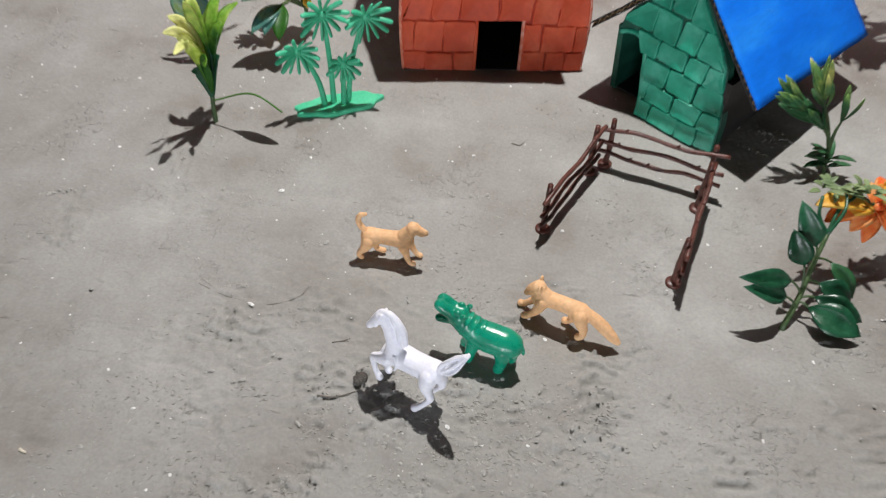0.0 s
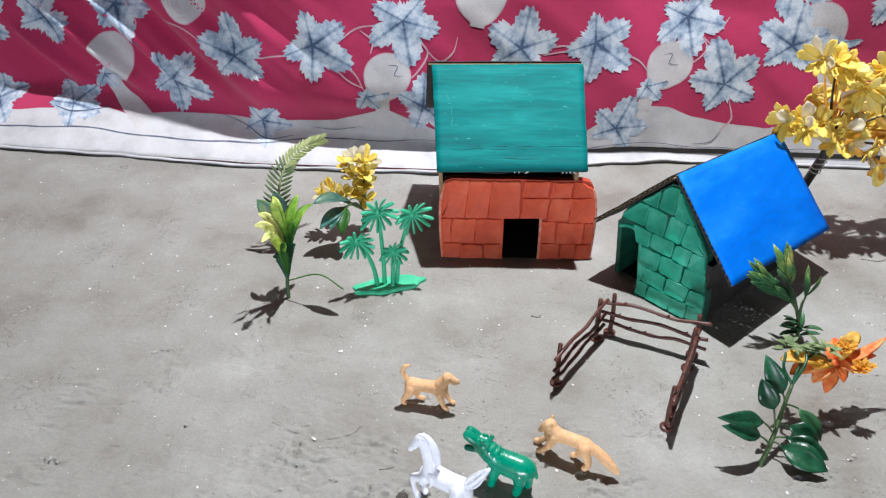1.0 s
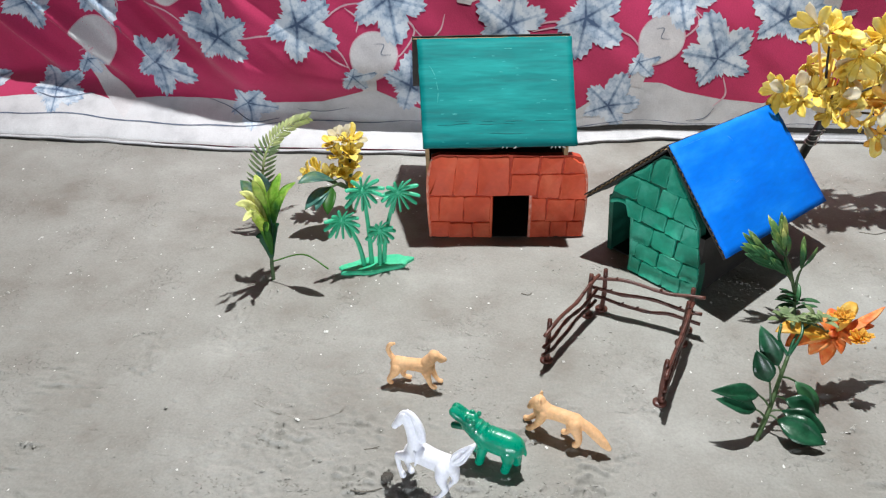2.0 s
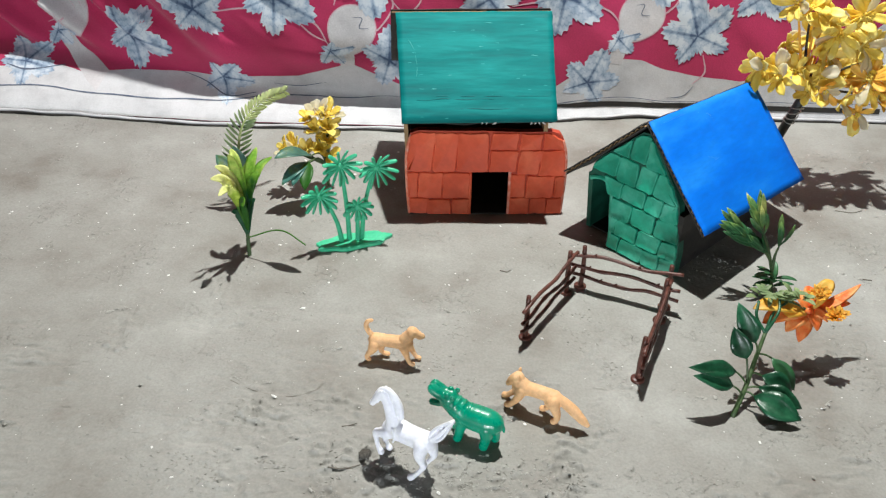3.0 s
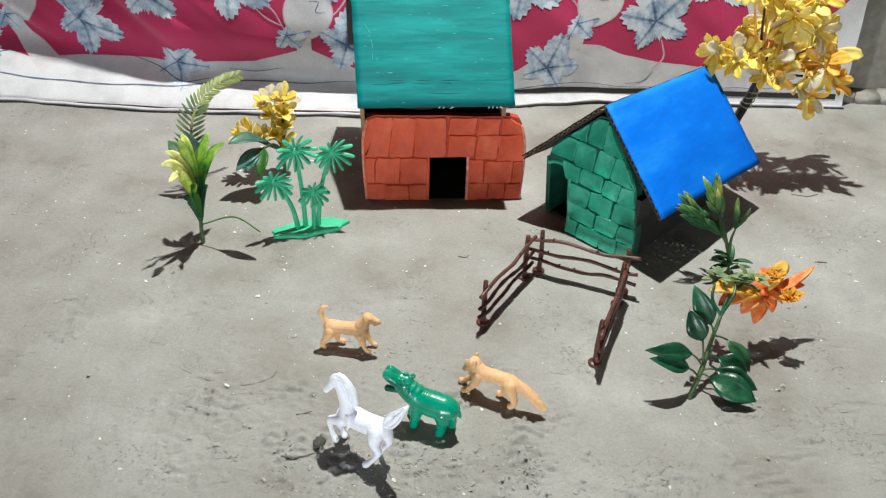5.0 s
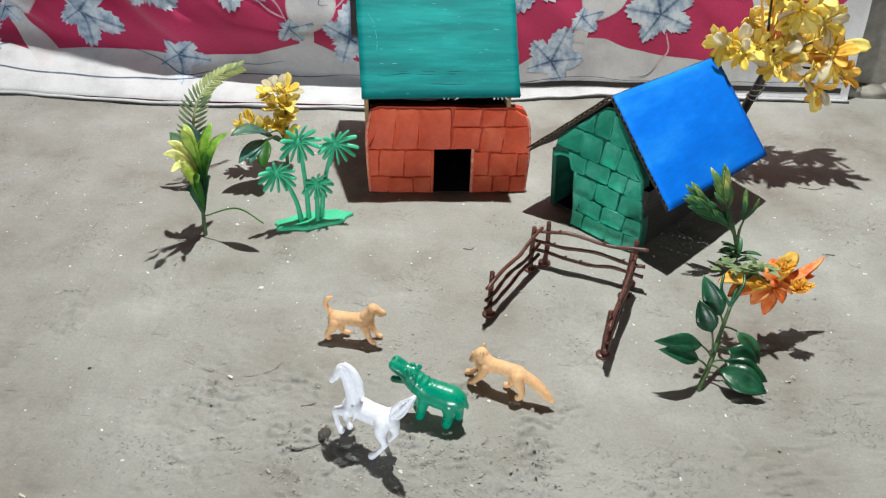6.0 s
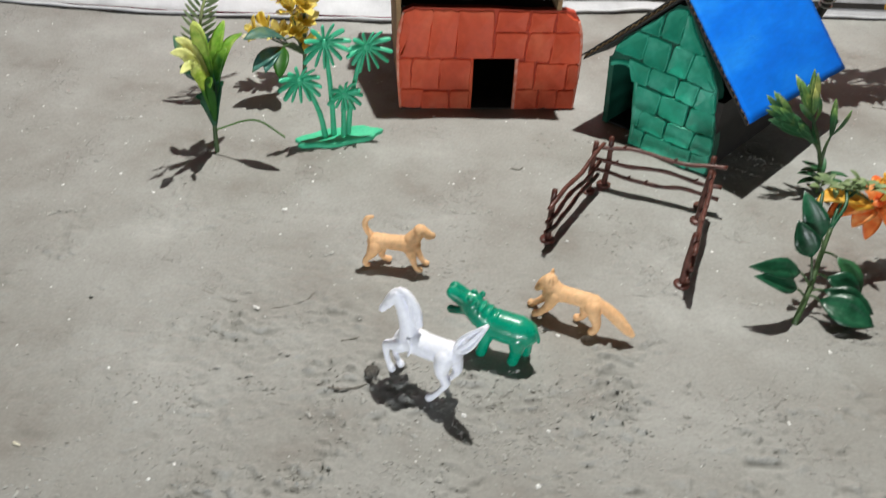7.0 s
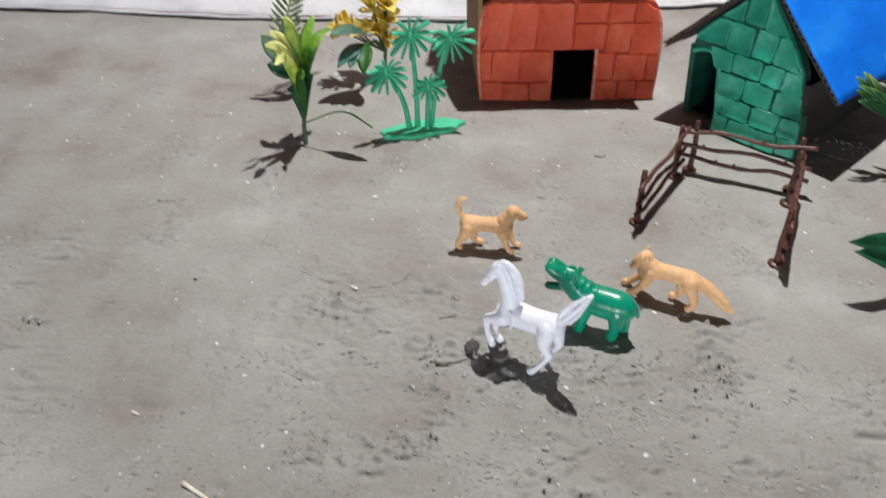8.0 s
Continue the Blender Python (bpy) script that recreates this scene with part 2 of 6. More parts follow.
def leaf_print_material():
    """Pale blue printed leaf: dark veins along the lobes and towards the heart of the leaf, streaked."""
    m = bpy.data.materials.new("leaf_print")
    m.use_nodes = True
    n, link = m.node_tree.nodes, m.node_tree.links.new
    bsdf = n["Principled BSDF"]
    uv = n.new("ShaderNodeUVMap")
    sep = n.new("ShaderNodeSeparateXYZ")
    link(uv.outputs[0], sep.inputs[0])
    co = n.new("ShaderNodeTexCoord")
    noi = n.new("ShaderNodeTexNoise")
    noi.inputs["Scale"].default_value, noi.inputs["Detail"].default_value = 75, 5
    link(co.outputs["Object"], noi.inputs["Vector"])

    def math_node(op, a, b=None):
        x = n.new("ShaderNodeMath")
        x.operation = op
        for i, v in enumerate((a, b)):
            if v is None:
                continue
            if isinstance(v, (int, float)):
                x.inputs[i].default_value = v
            else:
                link(v, x.inputs[i])
        return x.outputs[0]

    vein = math_node("SUBTRACT", 1.0, math_node("MULTIPLY", sep.outputs[0], 17.0))
    vein = math_node("MAXIMUM", vein, 0.0)
    heart = math_node("MAXIMUM", math_node("SUBTRACT", 0.62, math_node("MULTIPLY", sep.outputs[1], 1.35)), 0.0)
    side = math_node("ABSOLUTE", math_node("SINE", math_node("ADD", math_node("MULTIPLY", sep.outputs[1], 17.0), math_node("MULTIPLY", sep.outputs[0], -9.0))))
    side = math_node("MULTIPLY", math_node("POWER", math_node("SUBTRACT", 1.0, side), 3.0), 0.26)
    mott = math_node("MULTIPLY", math_node("SUBTRACT", noi.outputs[0], 0.42), 1.9)
    f = math_node("ADD", math_node("ADD", math_node("MULTIPLY", vein, 0.50), heart), math_node("ADD", side, mott))
    ramp = n.new("ShaderNodeValToRGB")
    for i, (p, c) in enumerate(((0.0, (0.66, 0.72, 0.80)), (0.40, (0.34, 0.44, 0.58)), (1.0, (0.06, 0.10, 0.19)))):
        if i > 1:
            ramp.color_ramp.elements.new(0.5)
        ramp.color_ramp.elements[i].position = p
        ramp.color_ramp.elements[i].color = (*c, 1)
    link(f, ramp.inputs[0])
    link(ramp.outputs[0], bsdf.inputs["Base Color"])
    bsdf.inputs["Roughness"].default_value = 0.88
    return m


LEAFPRINT = leaf_print_material()


# ---- mesh helpers ----
def mesh_of(name, bm, mat, smooth=True):
    bmesh.ops.recalc_face_normals(bm, faces=bm.faces[:])
    me = bpy.data.meshes.new(name)
    bm.to_mesh(me)
    bm.free()
    for p in me.polygons:
        p.use_smooth = smooth
    me.materials.append(mat)
    return me


def thing(name, label, category, at=None, group="", kind=""):
    ob = new(name)
    ob.empty_display_size = 0.01
    if at is not None:
        ob.matrix_world = at
    return tagged(ob, label, category, group, kind)


def part(name, bm, mat, parent=None, label="", smooth=True):
    ob = new(name, mesh_of(name, bm, mat, smooth))
    if parent is not None:
        ob.parent = parent
    return tagged(ob, label)


def box(bm, lo, hi, bevel=0.0):
    made = bmesh.ops.create_cube(bm, size=1.0)["verts"]
    for v in made:
        v.co = Vector([lo[i] + (hi[i] - lo[i]) * (v.co[i] + 0.5) for i in range(3)])
    if bevel:
        edges = list({e for v in made for e in v.link_edges})
        bmesh.ops.bevel(bm, geom=edges, offset=bevel, segments=2, affect="EDGES")


def tube(bm, pts, radii, seg=8, flat=1.0):
    """A swept round bar through pts; flat squeezes it across."""
    pts = [Vector(p) for p in pts]
    rings = []
    side = None
    for i, p in enumerate(pts):
        d = (pts[min(i + 1, len(pts) - 1)] - pts[max(i - 1, 0)]).normalized()
        if side is None:
            side = d.orthogonal().normalized()
        side = (side - d * side.dot(d)).normalized()
        up = d.cross(side)
        r = radii[i] if isinstance(radii, (list, tuple)) else radii
        rings.append([bm.verts.new(p + side * math.cos(a) * r + up * math.sin(a) * r * flat)
                      for a in [2 * math.pi * k / seg for k in range(seg)]])
    for a, b in zip(rings, rings[1:]):
        for k in range(seg):
            bm.faces.new((a[k], a[(k + 1) % seg], b[(k + 1) % seg], b[k]))
    bm.faces.new(rings[0][::-1])
    bm.faces.new(rings[-1])


def smooth_path(pts, per=6):
    """Points along a smooth curve through pts (Catmull-Rom)."""
    pts = [Vector(p) for p in pts]
    ext = [2 * pts[0] - pts[1]] + pts + [2 * pts[-1] - pts[-2]]
    out = []
    for i in range(1, len(ext) - 2):
        a, b, c, d = ext[i - 1:i + 3]
        for k in range(per):
            t = k / per
            out.append(0.5 * ((2 * b) + (c - a) * t + (2 * a - 5 * b + 4 * c - d) * t * t + (3 * b - a - 3 * c + d) * t ** 3))
    out.append(pts[-1])
    return out


def taper(n, a, b, swell=0.0):
    return [a + (b - a) * i / (n - 1) + swell * math.sin(math.pi * i / (n - 1)) for i in range(n)]


def ball(bm, at, radii, seg=14):
    made = bmesh.ops.create_uvsphere(bm, u_segments=seg, v_segments=seg // 2 + 2, radius=1.0)["verts"]
    m = Matrix.Translation(at) @ Matrix.Diagonal((*radii, 1))
    bmesh.ops.transform(bm, matrix=m, verts=made)


def blade(bm, base, tip, width, bend=0.2, fold=0.25, normal=(0, 0, 1), thick=0.0004, rows=8, widest=0.45, wave=0.0, point=1.0):
    """A leaf or petal from base to tip with a folded midrib, a bend and a thickness."""
    base, tip = Vector(base), Vector(tip)
    d = tip - base
    length = d.length
    d = d.normalized()
    nrm = Vector(normal)
    nrm = (nrm - d * nrm.dot(d))
    nrm = nrm.normalized() if nrm.length > 1e-6 else d.orthogonal().normalized()
    side = d.cross(nrm)
    ph = random.random() * 6
    top, bot = [], []
    for i in range(rows + 1):
        t = i / rows
        # outline: rises to the widest place, then narrows to a point
        w = (math.sin(math.pi * 0.5 * t / widest) if t < widest else math.cos(math.pi * 0.5 * ((t - widest) / (1 - widest)) ** (1.0 + 0.6 * point))) ** 0.85 if 0 < t < 1 else 0.0
        w = max(w, 0.06 if t < 0.5 else 0.02) * width * 0.5
        c = base + d * (t * length) + nrm * (bend * length * math.sin(math.pi * t * 0.9))
        a, b = [], []
        for s in (-1, -0.5, 0, 0.5, 1):
            p = c + side * (s * w) + nrm * (abs(s) * w * fold + wave * w * math.sin(ph + t * 14 + s * 2) * abs(s))
            a.append(bm.verts.new(p + nrm * thick * 0.5))
            b.append(bm.verts.new(p - nrm * thick * 0.5))
        top.append(a)
        bot.append(b)
    for i in range(rows):
        for k in range(4):
            bm.faces.new((top[i][k], top[i][k + 1], top[i + 1][k + 1], top[i + 1][k]))
            bm.faces.new((bot[i][k + 1], bot[i][k], bot[i + 1][k], bot[i + 1][k + 1]))
        bm.faces.new((top[i][0], top[i + 1][0], bot[i + 1][0], bot[i][0]))
        bm.faces.new((top[i + 1][4], top[i][4], bot[i][4], bot[i + 1][4]))
    for k in range(4):
        bm.faces.new((top[0][k + 1], top[0][k], bot[0][k], bot[0][k + 1]))
        bm.faces.new((top[rows][k], top[rows][k + 1], bot[rows][k + 1], bot[rows][k]))


def clip(poly, inside, cross):
    out = []
    for i, p in enumerate(poly):
        q = poly[(i + 1) % len(poly)]
        if inside(p):
            out.append(p)
            if not inside(q):
                out.append(cross(p, q))
        elif inside(q):
            out.append(cross(p, q))
    return out


def clip_to(poly, convex):
    """Cut a polygon down to a convex outline given anticlockwise."""
    for i, a in enumerate(convex):
        b = convex[(i + 1) % len(convex)]

        def f(p, a=a, b=b):
            return (b[0] - a[0]) * (p[1] - a[1]) - (b[1] - a[1]) * (p[0] - a[0])

        def cross(p, q):
            fp, fq = f(p), f(q)
            t = fp / (fp - fq)
            return (p[0] + (q[0] - p[0]) * t, p[1] + (q[1] - p[1]) * t)
        poly = clip(poly, lambda p: f(p) >= 0, cross)
        if len(poly) < 3:
            return []
    return poly


def pillow(poly, height, gap, place, rnd, uneven=0.0005, soft=0.07):
    """A brick pressed in clay: an outline with rounded shoulders; place() turns (u, z, out) to a point."""
    n = len(poly)
    cx, cz = sum(p[0] for p in poly) / n, sum(p[1] for p in poly) / n
    dense = []
    for i in range(n):
        a, b = poly[i], poly[(i + 1) % n]
        for t in (0.0, 0.12, 0.37, 0.63, 0.88):
            x, z = a[0] + (b[0] - a[0]) * t + rnd.uniform(-1, 1) * uneven, a[1] + (b[1] - a[1]) * t + rnd.uniform(-1, 1) * uneven
            k = soft if t == 0.0 else 0.0
            dense.append((x + (cx - x) * k, z + (cz - z) * k))
    bm = bmesh.new()
    rings = []
    for inset, h in ((gap * 0.5, -0.0006), (gap * 0.66, height * 0.7), (gap * 1.1, height * 1.12), (gap * 1.7, height * 1.22), (gap * 2.8, height * 0.98)):
        ring = []
        for x, z in dense:
            l = math.hypot(x - cx, z - cz) or 1
            k = max(1 - inset / l, 0.2)
            ring.append(bm.verts.new(place(cx + (x - cx) * k, cz + (z - cz) * k, h)))
        rings.append(ring)
    m = len(dense)
    for a, b in zip(rings, rings[1:]):
        for i in range(m):
            bm.faces.new((a[i], a[(i + 1) % m], b[(i + 1) % m], b[i]))
    mid = bm.verts.new(place(cx, cz, height * 1.03))
    for i in range(m):
        bm.faces.new((rings[-1][i], rings[-1][(i + 1) % m], mid))
    return bm


def slab(outline, place, out, back, bevel=0.001):
    """A flat wall with this outline (u, z), from out in front to back behind."""
    bm = bmesh.new()
    f = [bm.verts.new(place(u, z, out)) for u, z in outline]
    b = [bm.verts.new(place(u, z, back)) for u, z in outline]
    bm.faces.new(f)
    bm.faces.new(b[::-1])
    n = len(outline)
    for i in range(n):
        bm.faces.new((f[i], b[i], b[(i + 1) % n], f[(i + 1) % n]))
    return bm


# ---- the room ----
def step(a, b, x):
    t = min(max((x - a) / (b - a), 0), 1)
    return t * t * (3 - 2 * t)


DENTS = {}


def press(places, spread, count, size, depth, seed):
    """Heel and finger marks: a few pressed crescents round each place, kept by the cell of floor they touch."""
    rnd = random.Random(seed)
    for cx, cy in places:
        for _ in range(count):
            x, y, r = rnd.gauss(cx, spread), rnd.gauss(cy, spread * 0.6), size * rnd.uniform(0.5, 1.2)
            mark = (x, y, r, rnd.choice((0.1, -0.35, 0.5, 0.9)) + rnd.uniform(-0.3, 0.3), depth * rnd.uniform(0.5, 1.2))
            for i in range(int((x - 0.03) // 0.02), int((x + 0.03) // 0.02) + 1):
                for j in range(int((y - 0.03) // 0.02), int((y + 0.03) // 0.02) + 1):
                    DENTS.setdefault((i, j), []).append(mark)


press([(-0.146, 0.407), (-0.134, 0.423), (-0.119, 0.421)], 0.003, 2, 0.0048, 0.0026, 1)
press([(0.038, 0.279), (0.055, 0.270), (0.080, 0.275), (0.059, 0.259), (0.049, 0.262)], 0.009, 4, 0.0038, 0.0017, 2)
press([(0.007, 0.226), (0.010, 0.213), (0.014, 0.205), (0.064, 0.208), (0.100, 0.220), (0.091, 0.231), (0.142, 0.281)], 0.011, 4, 0.0038, 0.0018, 3)
press([(-0.095, 0.290), (-0.140, 0.237), (0.195, 0.253), (-0.195, 0.336), (-0.314, 0.383), (-0.265, 0.420), (-0.053, 0.244), (-0.259, 0.357), (-0.196, 0.185), (-0.303, 0.563), (0.170, 0.190)], 0.009, 4, 0.0034, 0.0014, 4)


def hump(x, y):
    """Height of the trodden soil floor."""
    v = Vector((x, y, 0))
    h = 0.0016 * noise.noise(v * 9) + 0.0008 * noise.noise(v * 31) + 0.0004 * noise.noise(v * 95)
    rough_spot = max(0.0, noise.noise(v * 5.0 + Vector((3, 7, 0))))
    h += 0.0010 * rough_spot * noise.noise(v * 150)
    # churned patch by the toy animals
    d = math.hypot((x - 0.04) / 0.075, (y - 0.255) / 0.03)
    if d < 1.6:
        h += 0.0022 * max(0, 1 - d / 1.6) * max(noise.noise(Vector((x * 110, y * 170, 2))), -0.1)
    for dx, dy, r, turn, deep in DENTS.get((int(x // 0.02), int(y // 0.02)), ()):
        u = ((x - dx) * math.cos(turn) + (y - dy) * math.sin(turn)) / r
        v = (-(x - dx) * math.sin(turn) + (y - dy) * math.cos(turn)) / (r * 0.42) - 0.8 * u * u
        q = u * u + v * v
        if q < 6:
            h += deep * (0.55 * math.exp(-(u * u + (v - 1.5) ** 2) * 1.3) - math.exp(-q * 1.2))
    # scuffs and dents
    dent = noise.noise(Vector((x * 38 + 4, y * 75, 11)))
    if dent > 0.42:
        h -= 0.003 * (dent - 0.42)
    if rough_spot > 0.25:
        h += 0.0012 * (rough_spot - 0.25) * noise.noise(Vector((x * 160, y * 240, 5))) * 3
    # the front of the floor is rougher, with lifted flakes and crescent dents
    near = step(0.52, 0.28, y)
    patch = noise.noise(Vector((x * 8 + 2, y * 9, 14)))
    mask = max(near * step(-0.35, 0.15, patch), 0.8 * step(0.28, 0.42, patch) * step(0.62, 0.5, y), 1.0 - step(0.7, 1.5, d))
    if mask > 0.01:
        mask *= step(-0.15, 0.30, noise.noise(Vector((x * 33, y * 40, 31))))
        flake = noise.noise(Vector((x * 130 + 40 * y, y * 200, 21)))
        fine = noise.noise(Vector((x * 290, y * 340, 5)))
        h += mask * (0.0024 * step(0.20, 0.27, flake + 0.2 * fine) - 0.0014 * step(-0.24, -0.36, flake) + 0.0005 * fine)
    return h - 0.0005


def floor_sheet():
    xs = np.concatenate([np.linspace(-2.0, -0.7, 8)[:-1], np.linspace(-0.7, -0.24, 100)[:-1], np.linspace(-0.24, 0.24, 361)[:-1], np.linspace(0.24, 0.7, 100), np.linspace(0.7, 2.0, 8)[1:]])
    ys = np.concatenate([np.linspace(-0.8, 0.1, 10)[:-1], np.linspace(0.1, 0.38, 211)[:-1], np.linspace(0.38, 0.45, 36)[:-1], np.linspace(0.45, 0.95, 121)])
    verts = [(x, y, hump(x, y) if abs(x) < 0.7 and y > 0.1 else -0.0005) for y in ys for x in xs]
    w = len(xs)
    faces = [(j * w + i, j * w + i + 1, (j + 1) * w + i + 1, (j + 1) * w + i) for j in range(len(ys) - 1) for i in range(w - 1)]
    me = bpy.data.meshes.new("floor")
    me.from_pydata(verts, [], faces)
    for p in me.polygons:
        p.use_smooth = True
    me.materials.append(SOIL)
    return tagged(new("floor", me), "dry grey-brown trodden soil floor with scratches", "floor", kind="structure")


floor_sheet()


def wall(name, lo, hi, mat, label):
    bm = bmesh.new()
    box(bm, lo, hi)
    return tagged(part(name, bm, mat, smooth=False), label, "wall", kind="structure")


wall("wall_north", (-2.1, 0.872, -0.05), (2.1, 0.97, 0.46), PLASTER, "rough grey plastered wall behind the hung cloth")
# unseen surfaces added round the display, dark to keep shadows deep
wall("wall_north_upper", (-2.1, 0.872, 0.46), (2.1, 0.97, 2.4), UNSEEN_DARK, "unseen wall above the cloth, kept dark to limit bounced light")
wall("wall_east", (2.0, -0.7, -0.05), (2.1, 0.872, 2.4), UNSEEN_DARK, "unseen plain wall, kept dark to limit bounced light")
wall("wall_west", (-2.1, -0.7, -0.05), (-2.0, 0.872, 2.4), UNSEEN_DARK, "unseen plain wall, kept dark to limit bounced light")
wall("wall_south", (-2.1, -0.8, -0.05), (-0.42, -0.7, 2.4), UNSEEN_DARK, "unseen dark wall beside the gap left for the fill lamp")
wall("wall_south_end", (0.26, -0.8, -0.05), (2.1, -0.7, 2.4), UNSEEN_DARK, "unseen dark wall beside the gap left for the fill lamp")
wall("wall_south_over_gap", (-0.42, -0.8, 2.0), (0.26, -0.7, 2.4), UNSEEN_DARK, "unseen dark wall over the gap left for the fill lamp")
wall("ceiling", (-2.1, -0.8, 2.4), (2.1, 0.97, 2.5), UNSEEN_DARK, "unseen plain ceiling, kept dark to limit bounced light")["category"] = "ceiling"


def skirting():
    """A low rough ledge of plaster where the bare wall meets the floor."""
    bm = bmesh.new()
    for i in range(24):
        x = 0.50 + i * 0.03
        h = 0.012 + 0.004 * noise.noise(Vector((x * 20, 0, 0)))
        box(bm, (x, 0.852 + 0.003 * noise.noise(Vector((x * 14, 5, 0))), -0.003), (x + 0.0305, 0.873, h), 0.002)
    tagged(part("plaster_ledge", bm, PLASTER), "rough grey plaster ledge at the foot of the wall", "ledge", kind="structure")


skirting()


# ---- the printed cloth ----
def cloth_foot(x):
    return float(np.interp(x, [-0.75, -0.45, -0.26, -0.05, 0.134, 0.22, 0.52], [0.772, 0.762, 0.752, 0.762, 0.806, 0.826, 0.838]))


CLOTH_KNOTS = [-0.78, -0.50, -0.30, -0.15, -0.05, 0.10, 0.30]


def cloth_y(x, z):
    """Where the cloth hangs: its foot drawn forward on the floor, a hollow above it, then a belly and slanting folds."""
    rise = float(np.interp(x, CLOTH_KNOTS, [0.055, 0.050, 0.036, 0.022, 0.015, 0.008, 0.006]))
    y = cloth_foot(x) + float(np.interp(x, CLOTH_KNOTS, [0.0, 0.006, 0.045, 0.050, 0.046, 0.014, 0.003])) * step(-0.3 * rise, rise, z)
    y -= float(np.interp(x, CLOTH_KNOTS, [0.0, 0.002, 0.014, 0.026, 0.024, 0.004, 0.0])) * step(rise, rise + 0.055, z)
    # to one side it falls back towards the wall in slanting folds, to the other it leans against it
    far = step(-0.16, -0.34, x) + 1.3 * step(-0.26, -0.42, x)
    y += 0.31 * max(-0.25 - x, 0.0) * step(0.0, rise, z)
    lean = x + 1.25 * z
    amp = (0.0005 + 0.0046 * far) * step(0.03, 0.10, z)
    y += amp * math.sin(lean * 72 + 3.47 + 1.0 * noise.noise(Vector((x * 5, z * 6, 0)))) + 0.35 * amp * math.sin(lean * 151 + 3 * noise.noise(Vector((x * 7, z * 3, 4))))
    y += 0.0009 * noise.noise(Vector((x * 30 + z * 20, z * 22, 9))) * step(0.0, 0.01, z)
    y += 0.15 * z * step(-0.20, 0.05, x)
    return y - 0.85 * max(y - 0.858, 0)


def cloth_at(x, z, off):
    e = 0.002
    n = Vector((-(cloth_y(x + e, z) - cloth_y(x - e, z)) / (2 * e), 1, -(cloth_y(x, z + e) - cloth_y(x, z - e)) / (2 * e))).normalized()
    return Vector((x, cloth_y(x, z), z + 0.0015)) - n * off


def grid_mesh(fn, us, vs, bm=None):
    bm = bm or bmesh.new()
    rows = [[bm.verts.new(fn(u, v)) for u in us] for v in vs]
    for a, b in zip(rows, rows[1:]):
        for k in range(len(us) - 1):
            bm.faces.new((a[k], a[k + 1], b[k + 1], b[k]))
    return bm


CLOTH_XS = [-0.78 + 1.29 * i / 330 for i in range(331)]
CLOTH = thing("hanging_cloth", "crimson printed cloth with pale blue leaves, hung against the wall", "cloth")
CLOTH_ZS = [0.42 * (j / 110) ** 1.6 for j in range(111)]
bm = grid_mesh(lambda x, z: cloth_at(x, z, 0.0), CLOTH_XS, CLOTH_ZS)
grid_mesh(lambda x, z: cloth_at(x, z, -0.0012), CLOTH_XS, CLOTH_ZS, bm)
bmesh.ops.bridge_loops(bm, edges=[e for e in bm.edges if e.is_boundary])
part("sheet", bm, CRIMSON, CLOTH)


def border_top(x):
    z = float(np.interp(x, [-0.78, -0.586, -0.504, -0.456, -0.424, -0.384, -0.278, -0.17, -0.142, -0.109, -0.08, -0.054, 0.04, 0.121, 0.144, 0.172, 0.197, 0.216, 0.246, 0.282, 0.333, 0.42, 0.47, 0.52],
                        [0.026, 0.024, 0.030, 0.032, 0.027, 0.031, 0.035, 0.041, 0.052, 0.064, 0.047, 0.033, 0.032, 0.034, 0.049, 0.061, 0.063, 0.061, 0.051, 0.045, 0.041, 0.065, 0.10, 0.15]))
    return z + 0.0012 * noise.noise(Vector((x * 40, 1, 0)))


part("border", grid_mesh(lambda x, v: cloth_at(x, v * border_top(x), 0.0003), CLOTH_XS, [(j / 24) ** 1.5 for j in range(25)]), OFFWHITE, CLOTH, "off-white printed border along the foot of the cloth")


def hem(z0, name, mat, width, wob):
    bm = grid_mesh(lambda x, v: cloth_at(x, max(z0 + wob * noise.noise(Vector((x * 13, z0 * 50, 0))) + (v - 0.5) * width * (0.5 + 0.8 * abs(noise.noise(Vector((x * 40, z0, 1))))), 0.0005), 0.0009), CLOTH_XS, [0, 1])
    part(name, bm, mat, CLOTH)


hem(0.016, "hem_line", INK, 0.0011, 0.008)
# dark strip that paints the shaded gap at the cloth's foot
part("hem_gap_shade", grid_mesh(lambda x, v: cloth_at(x, 0.0105 + 0.0025 * noise.noise(Vector((x * 15, 2, 6))) + (v - 0.5) * 0.0060 * step(0.08, 0.16, x), 0.0010), [0.10 + 0.40 * i / 90 for i in range(91)], [0, 1]), DARK_CARD_SHADE, CLOTH, "near-black strip painted for the shaded gap above the hem")


def hem_roll():
    """The rolled lower edge that lies on the floor, with a dark tube as the shaded gap beneath."""
    bm = bmesh.new()
    pts = [(x, cloth_foot(x) - 0.002 + 0.002 * noise.noise(Vector((x * 30, 0, 4))), 0.0022 + 0.0012 * noise.noise(Vector((x * 22, 3, 0)))) for x in CLOTH_XS[::2]]
    tube(bm, pts, [0.0018 + 0.0008 * noise.noise(Vector((p[0] * 40, 8, 0))) for p in pts], 7)
    part("hem", bm, OFFWHITE, CLOTH)
    bm = bmesh.new()
    # near-black tube paints the shade under the rolled edge
    pts = [(x, y - 0.0025, 0.0008) for x, y, z in pts]
    tube(bm, pts, [max(0.0012 + 0.0012 * noise.noise(Vector((p[0] * 33, 2, 0))), 0.0003) for p in pts], 5)
    part("hem_foot_shade", bm, DARK_CARD_SHADE, CLOTH, "dark line painted for the shaded gap beneath the hem")


hem_roll()


